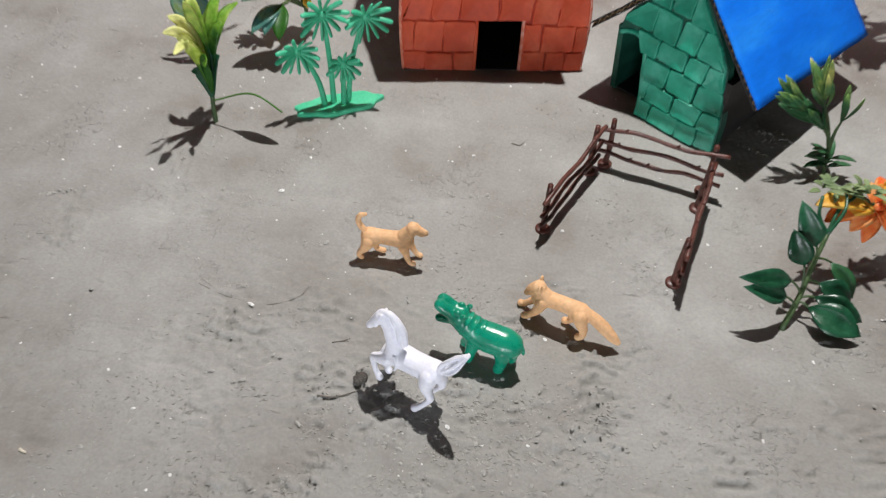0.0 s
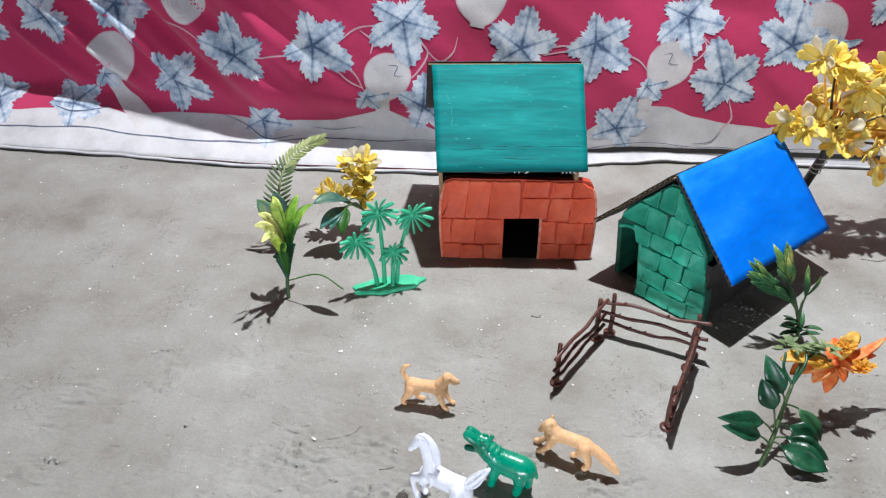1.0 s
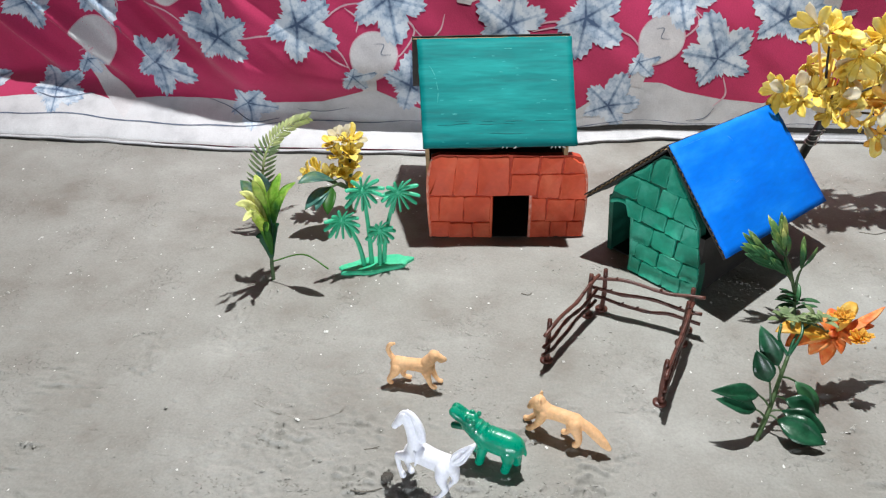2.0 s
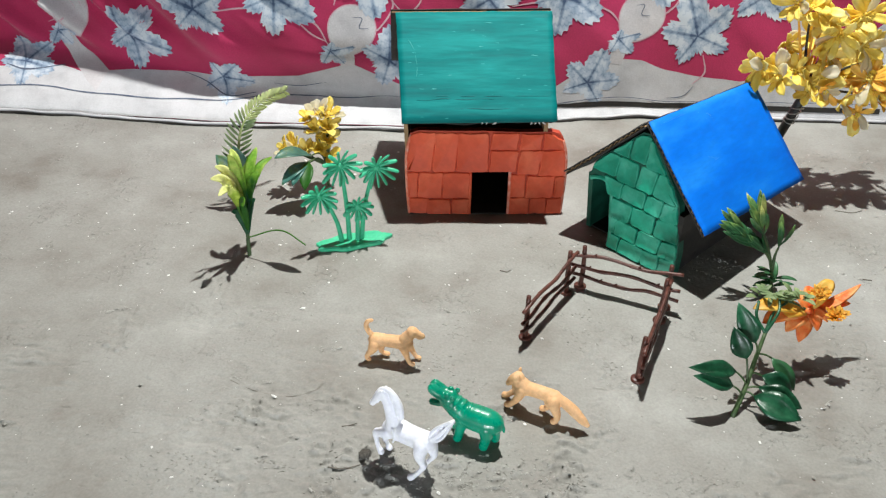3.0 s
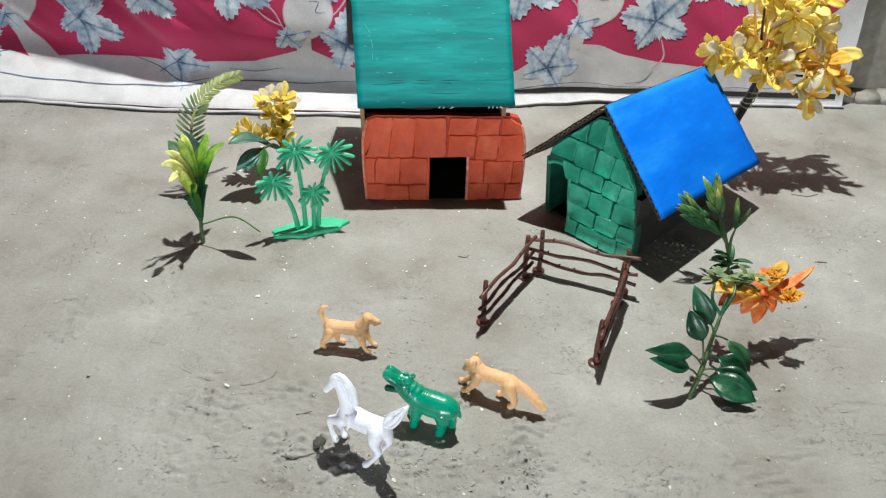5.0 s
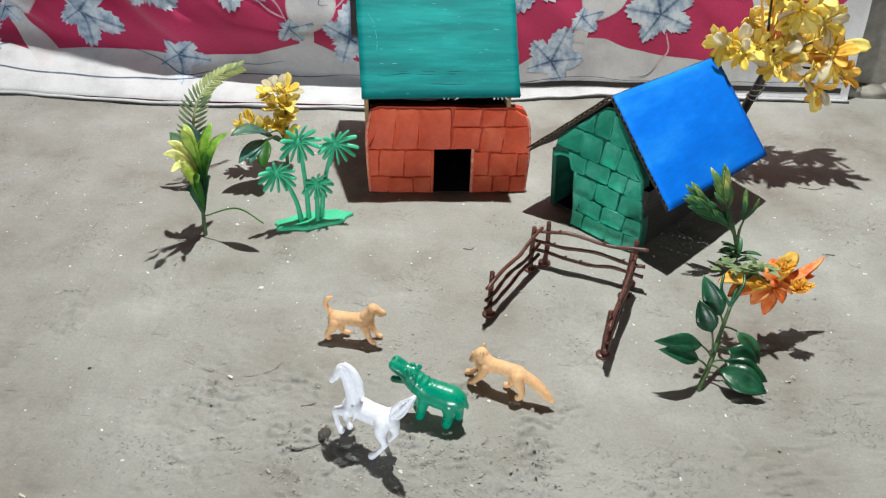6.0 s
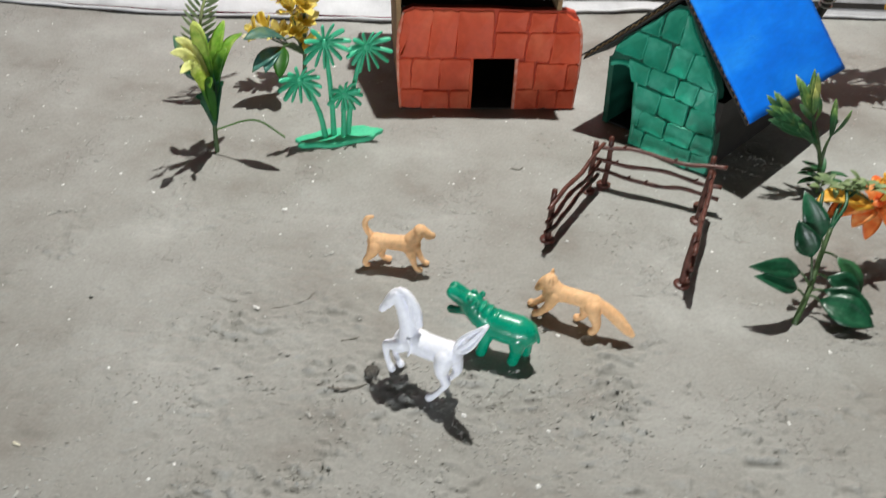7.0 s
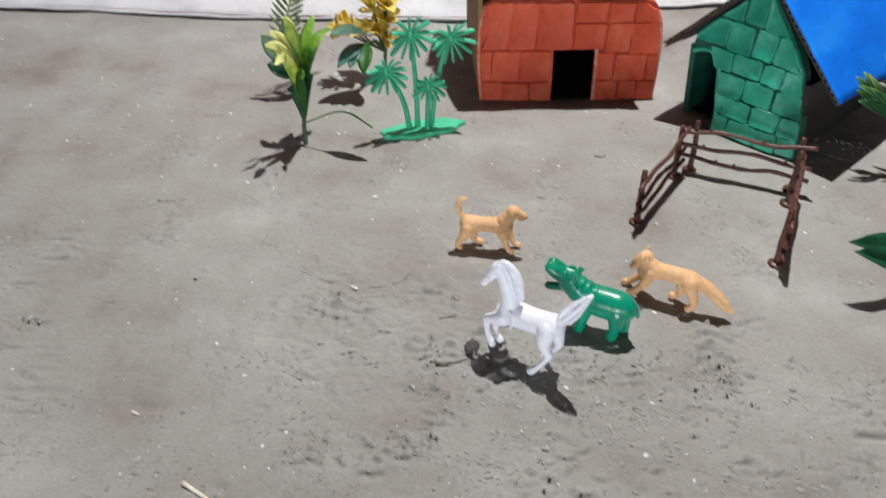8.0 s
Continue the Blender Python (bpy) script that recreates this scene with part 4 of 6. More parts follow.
    part("back_wall", bm, GREEN_SHADE, house, smooth=False)
    # floor card coloured near-black to paint the shade behind the arch
    bm = bmesh.new()
    box(bm, (-0.0535, 0.012, 0.0004), (0.0355, L - 0.005, 0.0014))
    part("base_card", bm, DARK_CARD_SHADE, house, "card floor of the house, near-black for the shade inside", smooth=False)
    sheet = card_panel(house, "roof_panel", (0.0636, -0.0057, 0.0524), (0.0664, 0.1603, 0.0431), (-0.0098, 0.1735, 0.1115), (-0.0125, 0.0076, 0.1208), 0.0042, BLUE, DARK_CARD_SHADE, "blue painted corrugated cardboard roof")
    card_panel(house, "roof_panel", (-0.0695, 0.1500, 0.0500), (-0.0690, -0.0163, 0.0582), (-0.0115, 0.0060, 0.1180), (-0.0090, 0.1700, 0.1090), 0.0042, DARK_CARD_SHADE, DARK_CARD_SHADE, "dark corrugated cardboard roof")
    lo_f, lo_b, hi_f, hi_b = Vector((0.0664, -0.0057, 0.0552)), Vector((0.0692, 0.1603, 0.0459)), Vector((-0.0097, 0.0076, 0.1237)), Vector((-0.0070, 0.1735, 0.1144))

    def on_roof(u, v):
        return lo_f.lerp(lo_b, u).lerp(hi_f.lerp(hi_b, u), v)
    for u, v, du, dv in ((0.36, 0.93, 0.07, -0.03), (0.40, 0.90, 0.05, -0.07), (0.46, 0.89, 0.03, -0.06), (0.30, 0.55, 0.06, -0.05), (0.33, 0.50, 0.05, 0.01), (0.08, 0.95, 0.30, 0.012), (0.44, 0.965, 0.12, 0.005)):
        paint_mark(sheet, [on_roof(u, v), on_roof(u + du * 0.5, v + dv * 0.3), on_roof(u + du, v + dv)], 0.00038, BLUE_PALE, "paint_mark", "pale rubbed mark in the paint")


green_house()


# ---- the fence ----
def fence_panel(a, b, seed, label):
    """A toy fence of three rough branches between two posts that stand on round feet."""
    rnd = random.Random(seed)
    a, b = Vector((*a, 0)), Vector((*b, 0))
    d = (b - a)
    L = d.length
    fence = thing("toy_fence", label, "fence", Matrix.Translation(a) @ Matrix.Rotation(math.atan2(d.y, d.x), 4, "Z"), "fence round the yard")
    for x, h in ((0.006, 0.040), (L - 0.004, 0.041)):
        bm = bmesh.new()
        tube(bm, smooth_path([(x, 0.0, 0.0005), (x + 0.0006, 0.0004, h * 0.4), (x - 0.0004, 0, h)], 4), [0.0021, 0.0022, 0.002, 0.002, 0.0022, 0.002, 0.0019, 0.002, 0.0018], 7)
        post = part("post", bm, FENCE, fence)
        bm = bmesh.new()
        tube(bm, [(x, 0, -0.001), (x, 0, 0.0009), (x, 0, 0.0016)], [0.0052, 0.0052, 0.0042], 16)
        part("foot", bm, FENCE, fence)
    for k, z in enumerate((0.011, 0.0215, 0.033)):
        bm = bmesh.new()
        ctl = []
        for i in range(8):
            t = i / 7
            ctl.append((-0.005 + (L + 0.011) * t, -0.0022 + rnd.uniform(-0.0006, 0.0006), z + 0.0016 * math.sin(t * 9 + seed + k * 2) + rnd.uniform(-0.0005, 0.0005) + (0.002 * (t - 0.5) * (1 if k == 2 else -0.4))))
        path = smooth_path(ctl, 4)
        tube(bm, path, [0.00155 + 0.0004 * noise.noise(Vector((i * 0.4, k, seed))) for i in range(len(path))], 7)
        for i in range(2):
            p = path[rnd.randrange(5, len(path) - 5)]
            tube(bm, [p, p + Vector((rnd.uniform(0.001, 0.003), -0.0008, 0.0032))], [0.0011, 0.0006], 6)
        part("rail", bm, FENCE, fence)
    return fence


fence_panel((0.1215, 0.4870), (0.1975, 0.4610), 1, "dark brown plastic toy fence of rough branches behind the yard")
fence_panel((0.0765, 0.4090), (0.1165, 0.4790), 2, "dark brown plastic toy fence of rough branches along the yard")
fence_panel((0.1585, 0.3680), (0.1885, 0.4480), 3, "dark brown plastic toy fence of rough branches beside the flower stem")


# ---- the toy palm ----
def toy_palm():
    palm = thing("toy_palm", "flat green plastic toy palm clump on a mint wavy base", "toy plant", pose(-0.071, 0.534, 0, 0, 0, 22.0))
    bm = bmesh.new()
    ring_lo, ring_hi = [], []
    for k in range(48):
        a = 2 * math.pi * k / 48
        r = 1 + 0.07 * math.cos(7 * a)
        x, y = 0.0335 * r * math.cos(a), 0.0118 * r * math.sin(a)
        ring_lo.append(bm.verts.new((x, y, -0.001)))
        ring_hi.append((x, y))
    mid = [bm.verts.new((x, y, 0.0016)) for x, y in ring_hi]
    top = [bm.verts.new((x * 0.93, y * 0.90, 0.0026)) for x, y in ring_hi]
    for k in range(48):
        q = (k + 1) % 48
        bm.faces.new((ring_lo[k], ring_lo[q], mid[q], mid[k]))
        bm.faces.new((mid[k], mid[q], top[q], top[k]))
    bm.faces.new(top)
    part("base", bm, PALM_BASE, palm, "mint green wavy plastic base", smooth=False)
    rnd = random.Random(3)
    for bx, by, hx, hz, hr, tilt in ((-0.0105, 0.0, -0.0285, 0.0530, 0.0168, 0.2), (-0.0035, 0.001, -0.0090, 0.0790, 0.0185, 0.1), (0.0035, -0.002, 0.0040, 0.0385, 0.0134, -0.1), (0.0075, 0.0, 0.0220, 0.0730, 0.0185, -0.2)):
        bm = bmesh.new()
        path = smooth_path([(bx, by, 0.002), (bx + (hx - bx) * 0.18, by, hz * 0.4), (bx + (hx - bx) * 0.55, by, hz * 0.75), (hx, by, hz)], 5)
        tube(bm, path, taper(len(path), 0.0023, 0.0015), 8)
        part("trunk", bm, PALM, palm)
        count = 13
        for k in range(count):
            a = 2 * math.pi * (k + 0.3) / count + tilt
            l = hr * rnd.uniform(0.88, 1.08) * (0.86 if math.sin(a) < -0.6 else 1)
            bm = bmesh.new()
            dirn = Vector((math.cos(a), -0.25 + 0.15 * rnd.uniform(-1, 1), math.sin(a))).normalized()
            path = [Vector((hx, by - 0.001, hz)) + dirn * l * t + Vector((0, -0.001, -0.003)) * t * t for t in (0.0, 0.25, 0.5, 0.75, 0.95, 1.0)]
            tube(bm, path, [0.0012, 0.0016, 0.0019, 0.0020, 0.0016, 0.0008], 6, 0.5)
            part("frond", bm, PALM, palm)
        bm = bmesh.new()
        ball(bm, (hx, by - 0.0015, hz), (0.0032, 0.0026, 0.0032), seg=10)
        part("crown_centre", bm, PALM, palm)


toy_palm()


# ---- artificial plants ----
def stem(parent, pts, r0, r1, mat=STEM, name="stem"):
    bm = bmesh.new()
    path = smooth_path(pts, 5)
    tube(bm, path, taper(len(path), r0, r1), 7)
    return part(name, bm, mat, parent)


def leaf(parent, base, tip, width, mat, bend=0.15, fold=0.3, normal=(0, -0.6, 0.8), name="leaf", wave=0.0, widest=0.45, point=1.0, thick=0.0005):
    bm = bmesh.new()
    blade(bm, base, tip, width, bend, fold, normal, thick=thick, wave=wave, widest=widest, point=point)
    return part(name, bm, mat, parent)


def strap(parent, pts, width, mat, normal=(0, -0.7, 0.7), fold=0.35, name="leaf", blunt=0.7, swell=0.8):
    """A curved strap leaf or petal along a path: narrow foot, broad middle, blunt or drawn-out tip."""
    path = smooth_path(pts, 6)
    bm = bmesh.new()
    rows = []
    for i, p in enumerate(path):
        t = i / (len(path) - 1)
        d = (path[min(i + 1, len(path) - 1)] - path[max(i - 1, 0)]).normalized()
        n = Vector(normal)
        n = (n - d * n.dot(d)).normalized()
        side = d.cross(n)
        w = 0.5 * width * max(math.sin(math.pi * (0.05 + 0.94 * t) ** swell), 0.03) ** blunt
        rows.append([bm.verts.new(p + side * w * k + n * (abs(k) * w * fold + j * 0.00025)) for k, j in ((-1, 0), (-0.5, 1), (0, 1), (0.5, 1), (1, 0), (0.5, -1), (0, -1), (-0.5, -1))])
    for a, b in zip(rows, rows[1:]):
        for k in range(8):
            bm.faces.new((a[k], a[(k + 1) % 8], b[(k + 1) % 8], b[k]))
    bm.faces.new(rows[0])
    bm.faces.new(rows[-1][::-1])
    return part(name, bm, mat, parent)


def lime_plant():
    plant = thing("artificial_plant", "artificial lime green plant with strap leaves standing in the soil", "artificial plant", pose(-0.158, 0.505, 0))
    STRAP_MID, STRAP_END = (0.0310, -0.0070, 0.0320), (0.0540, -0.0160, 0.0245)
    stem(plant, [(0, 0, -0.002), (0.000, 0.001, 0.016), (0.001, 0.002, 0.034), (0.001, 0.001, 0.056)], 0.0019, 0.0013)
    # foot height, tip, how far the middle bows up, width
    spec = [(0.040, (-0.0111, 0.020, 0.0923), 0.006, 0.0094, LIME), (0.042, (0.0078, 0.030, 0.0896), 0.003, 0.0099, LIME), (0.040, (0.0188, 0.034, 0.0791), 0.006, 0.0089, LIME), (0.042, (-0.0044, -0.008, 0.1025), 0.004, 0.0093, LIME),
            (0.038, (-0.0151, -0.012, 0.0934), 0.006, 0.0087, LIME_PALE), (0.034, (-0.0159, -0.024, 0.0887), 0.007, 0.0089, LIME_PALE), (0.032, (-0.0081, -0.034, 0.0794), 0.009, 0.0083, LIME_PALE), (0.026, (0.0083, -0.026, 0.0655), 0.007, 0.0091, LIME),
            (0.034, (0.0120, 0.012, 0.0767), 0.004, 0.0089, LIME), (0.042, (0.0009, 0.022, 0.0799), 0.002, 0.0087, LIME), (0.022, (-0.0059, 0.000, 0.0578), 0.004, 0.0077, DEEP), (0.024, (0.0055, 0.010, 0.0631), 0.003, 0.0077, DEEP),
            (0.020, (-0.0074, -0.010, 0.0498), 0.004, 0.0073, DEEP), (0.024, (0.0015, 0.004, 0.0624), 0.002, 0.0077, DEEP), (0.026, (-0.0111, 0.012, 0.0594), 0.004, 0.0075, DEEP), (0.022, (0.0101, 0.002, 0.0565), 0.004, 0.0073, DEEP)]
    for foot, tip, bow, w, m in spec:
        b, t = Vector((0.001 + tip[0] * 0.04, 0.001 + tip[1] * 0.05, foot)), Vector(tip)
        out = Vector((t.x - b.x, t.y - b.y, 0))
        strap(plant, [b, b.lerp(t, 0.35) - out * 0.16 + Vector((0, 0, bow)), b.lerp(t, 0.72) - out * 0.14 + Vector((0, 0, bow * 1.3)), t], w, m, (-tip[0] * 18, -0.75, 0.45), 0.30, blunt=0.62, swell=1.1)
    # one long leaf on a thin stalk that arches low over the floor
    pts = smooth_path([(0.001, 0.001, 0.018), STRAP_MID, STRAP_END], 8)
    across = Vector((0.22, -0.79, 0.54))
    bm = bmesh.new()
    rows = []
    for i, p in enumerate(pts):
        t = i / (len(pts) - 1)
        w = 0.0006 if t < 0.35 else 0.0006 + 0.0052 * math.sin(math.pi * min((t - 0.35) / 0.65, 0.985)) ** 0.8
        up = across.cross(Vector((1, 0, -0.2))).normalized() * 0.0007
        rows.append([bm.verts.new(p + across * w * k + up * j) for k, j in ((-1, 0), (0, 1), (1, 0), (0, -1))])
    for a, b in zip(rows, rows[1:]):
        for k in range(4):
            bm.faces.new((a[k], a[(k + 1) % 4], b[(k + 1) % 4], b[k]))
    part("strap_leaf", bm, LIME_PALE, plant)


def fern_plant():
    plant = thing("artificial_plant", "artificial fern frond with dark blue-green leaves behind the lime plant", "artificial plant", pose(-0.165, 0.595, 0))
    rnd = random.Random(4)
    pts = [(-0.018, 0.0, -0.002), (-0.021, 0.000, 0.040), (-0.0165, 0.002, 0.072), (-0.008, 0.016, 0.087), (0.005, 0.032, 0.094), (0.018, 0.046, 0.0955)]
    stem(plant, pts, 0.0017, 0.0004, FERN)
    path = smooth_path(pts, 12)
    for i in range(10, len(path) - 1, 2):
        d = (path[i + 1] - path[i - 1]).normalized()
        t = max((i - 12) / (len(path) - 13), 0.0)
        for s in (-1, 1):
            side = Vector((d.z, 0, -d.x)) * s
            l = 0.0195 - 0.0095 * t
            tip = path[i] + side * l * 0.72 + d * l * 0.7 + Vector((0, -0.003 + 0.002 * rnd.uniform(-1, 1), 0))
            leaf(plant, path[i], tip, 0.0027, FERN_LOW if t < 0.34 else FERN, 0.06, 0.2, (0, -1, 0.2), "leaflet", thick=0.0004)
    for b, t, w, m in (((-0.014, -0.002, 0.022), (-0.040, -0.006, 0.052), 0.017, BLUEGREEN), ((-0.012, -0.004, 0.018), (-0.036, -0.014, 0.030), 0.015, DEEP), ((-0.013, -0.002, 0.03), (-0.020, -0.012, 0.066), 0.016, BLUEGREEN)):
        leaf(plant, b, t, w, m, 0.12, 0.3, (0, -0.8, 0.4))


def flower_cluster(parent, at, count, size, mat, seed, face=(0, -0.5, 0.6), pale=None, heart=AMBER, width=0.42, rise=0.0, paleness=0.24):
    """A bloom: a small heart with petals round it, each petal its own part."""
    rnd = random.Random(seed)
    f = Vector(face).normalized()
    s = f.orthogonal().normalized()
    u = f.cross(s)
    at = Vector(at)
    bm = bmesh.new()
    for k in range(5):
        a = k * 1.256
        tube(bm, [at, at + (f * 0.8 + (s * math.cos(a) + u * math.sin(a)) * 0.3) * size * 0.35], [0.0007, 0.0010], 6)
    ball(bm, at, (size * 0.10, size * 0.10, size * 0.10), seg=8)
    bloom = part("flower", bm, heart, parent)
    for k in range(count):
        a = 2 * math.pi * k / count + rnd.uniform(-0.25, 0.25)
        lift = rnd.uniform(-0.05, 0.75) + rise * 2
        d = (s * math.cos(a) + u * math.sin(a) + f * lift).normalized()
        l = size * rnd.uniform(0.75, 1.12)
        m = pale if pale and rnd.random() < paleness else mat
        leaf(bloom, at + d * size * 0.06, at + d * l, l * width * rnd.uniform(0.85, 1.2), m, 0.16 * rnd.uniform(-0.6, 1), 0.35, f - d * 0.2, "petal", 0.12, 0.62, 2.0)
    return bloom


def yellow_sprig():
    plant = thing("artificial_flower", "artificial yellow flower sprig with dark green leaves by the orange house", "artificial flower", pose(-0.115, 0.634, 0))
    stem(plant, [(0.004, 0.0, -0.002), (0.006, -0.002, 0.030), (0.007, 0.000, 0.062)], 0.0018, 0.0012)
    # where each bloom sits, the way it opens, its petals and size
    spots = [(0.007, 0.004, 0.072, 0.4, 1, 7, 0.018), (-0.001, 0.002, 0.073, -0.1, 1, 7, 0.018), (-0.008, 0.002, 0.068, -0.6, 1, 7, 0.017), (0.006, -0.002, 0.060, 0.3, 1, 7, 0.017), (-0.003, -0.003, 0.057, -0.2, 1, 7, 0.017),
             (0.005, -0.004, 0.048, 0.3, 1, 7, 0.017), (0.000, -0.006, 0.040, 0.0, 1, 7, 0.016), (0.006, -0.004, 0.033, 0.4, 1, 6, 0.014), (-0.021, -0.015, 0.045, -0.8, 0.8, 7, 0.018), (-0.029, -0.019, 0.047, -1.0, 0.6, 6, 0.016), (-0.011, -0.012, 0.040, -0.4, 0.8, 7, 0.016)]
    for i, (x, y, z, fx, fz, n, size) in enumerate(spots):
        stem(plant, [(0.006, 0, 0.020), (x * 0.6 + 0.002, y * 0.5, z * 0.75), (x, y, z)], 0.0009, 0.0007)
        flower_cluster(plant, (x, y, z), n, size, YELLOW, 60 + i, (fx, -0.45, fz), CREAM, YELLOW, 0.42, 0.22, 0.45 if z > 0.066 else 0.10)
    for b, mid, t, w, m in (((0.005, 0, 0.026), (-0.005, -0.028, 0.046), (-0.033, -0.056, 0.055), 0.016, BLUEGREEN), ((0.005, 0, 0.022), (-0.006, -0.030, 0.040), (-0.027, -0.060, 0.030), 0.013, BLUEGREEN),
                            ((0.005, 0, 0.022), (-0.006, -0.034, 0.042), (-0.006, -0.060, 0.026), 0.013, LIME), ((0.005, 0, 0.020), (-0.010, -0.032, 0.040), (-0.017, -0.060, 0.030), 0.011, BLUEGREEN)):
        stem(plant, [b, ((b[0] + mid[0]) / 2, mid[1] * 0.5, mid[2] * 0.9), mid], 0.0008, 0.0007)
        leaf(plant, mid, t, w, m, 0.12, 0.3, (0, -0.3, 1), widest=0.45, point=0.4)


def red_flower():
    plant = thing("artificial_flower", "artificial orange-red lily with dark glossy leaves on a green stem", "artificial flower", pose(0.2235, 0.342, 0))
    stem(plant, [(-0.001, 0.0, -0.002), (0.008, 0.014, 0.0132), (0.0149, 0.028, 0.0259), (0.0225, 0.042, 0.0409)], 0.0020, 0.0014)
    for p in ([(0.0225, 0.042, 0.0409), (0.0166, 0.050, 0.0490), (0.0191, 0.060, 0.0555)], [(0.0225, 0.042, 0.0409), (0.0317, 0.052, 0.0519), (0.0349, 0.064, 0.0565)], [(0.0225, 0.042, 0.0409), (0.0292, 0.054, 0.0500), (0.0409, 0.064, 0.0530)]):
        stem(plant, p, 0.0013, 0.001, DEEP)
    # stalk start, blade foot, blade tip, width
    spec = [((0.0170, 0.032, 0.031), (0.0135, 0.032, 0.0400), (-0.0015, 0.044, 0.0660), 0.0165, DEEP), ((0.0095, 0.018, 0.0170), (0.0073, 0.024, 0.0318), (-0.0040, 0.034, 0.0520), 0.0165, DEEP),
            ((0.0090, 0.016, 0.0150), (-0.0011, 0.015, 0.0270), (-0.0370, 0.008, 0.0345), 0.0140, DEEP), ((0.0060, 0.010, 0.0100), (-0.0033, 0.008, 0.0200), (-0.0340, 0.004, 0.0310), 0.0140, DEEP),
            ((0.0125, 0.022, 0.0206), (0.0203, 0.022, 0.0182), (0.0420, 0.018, 0.0085), 0.0175, DEEP), ((0.0164, 0.032, 0.0301), (0.0285, 0.034, 0.0253), (0.0463, 0.024, 0.0045), 0.0135, SPRAY),
            ((0.0075, 0.012, 0.0120), (0.0129, 0.008, 0.0115), (0.0430, -0.006, 0.0040), 0.0215, DEEP), ((0.0080, 0.014, 0.0130), (0.0169, 0.014, 0.0147), (0.0460, 0.004, 0.0055), 0.0165, DEEP)]
    for i, (p, b, t, w, m) in enumerate(spec):
        p, b, t = Vector(p), Vector(b), Vector(t)
        stem(plant, [p, (p + b) * 0.5 + Vector((0, 0, 0.001)), b], 0.0008, 0.0007)
        leaf(plant, b, t, w * 0.92, m, 0.10, 0.42, (0, -0.7, 0.8) if i > 1 else (-0.2, -0.9, 0.35), widest=0.42, point=-0.2, wave=0.08)
    # small green sprig on top of the fork
    rnd = random.Random(9)
    for k in range(30):
        c = Vector((0.018 + 0.034 * rnd.random(), 0.063 + 0.008 * rnd.random(), 0.0535 + 0.005 * rnd.random()))
        d = Vector((rnd.uniform(-1, 1), rnd.uniform(-0.7, 0.5), rnd.uniform(-0.1, 0.9))).normalized()
        leaf(plant, c, c + d * rnd.uniform(0.008, 0.014), 0.0036, FERN_LOW, 0.1, 0.3, (0, -0.3, 1), "leaflet")
    stem(plant, [(0.0349, 0.064, 0.0560), (0.046, 0.066, 0.051), (0.0587, 0.066, 0.0450)], 0.0011, 0.0010)
    # the lily: long petals that spread from one heart, and two tight amber tufts
    heart = Vector((0.0590, 0.066, 0.0440))
    bm = bmesh.new()
    ball(bm, heart, (0.004, 0.004, 0.004), seg=10)
    lily = part("flower", bm, RED, plant)
    petals = [((0.0990, 0.084, 0.0580), 0.0066, -0.004, RED), ((0.0940, 0.080, 0.0430), 0.0078, 0.002, RED), ((0.0780, 0.084, 0.0600), 0.0100, 0.003, AMBER), ((0.0515, 0.050, 0.0280), 0.0098, 0.003, RED), ((0.0150, 0.056, 0.0515), 0.0120, 0.004, AMBER),
              ((0.0230, 0.052, 0.0420), 0.0125, 0.004, RED), ((0.0330, 0.056, 0.0440), 0.0115, 0.004, AMBER), ((0.0400, 0.050, 0.0370), 0.0105, 0.003, RED), ((0.0640, 0.054, 0.0360), 0.0090, 0.003, RED), ((0.0480, 0.074, 0.0550), 0.0095, 0.002, RED),
              ((0.0600, 0.080, 0.0570), 0.0090, 0.002, RED), ((0.0720, 0.060, 0.0400), 0.0085, 0.003, RED), ((0.0860, 0.074, 0.0500), 0.0070, 0.000, RED)]
    for tip, w, bow, m in petals:
        t = Vector(tip)
        d = (t - heart).normalized()
        strap(lily, [heart + d * 0.003, heart.lerp(t, 0.4) + Vector((0, 0, bow)), heart.lerp(t, 0.75) + Vector((0, 0, bow)), t], w * 1.2, m, (0.1, -0.3, 1.0), 0.22, "petal", 0.75, 0.9)
    for i, (c, s) in enumerate((((0.0655, 0.070, 0.0530), 0.0110), ((0.0765, 0.058, 0.0440), 0.0110))):
        for k in range(3):
            flower_cluster(plant, Vector(c) + Vector((0.0022 * (k - 1), 0, 0.0016 * k)), 13, s * (1 - 0.16 * k), AMBER, 90 + 5 * i + k, (0.15 * (k - 1), -0.35, 1.0), None, AMBER, 0.24, 0.45)


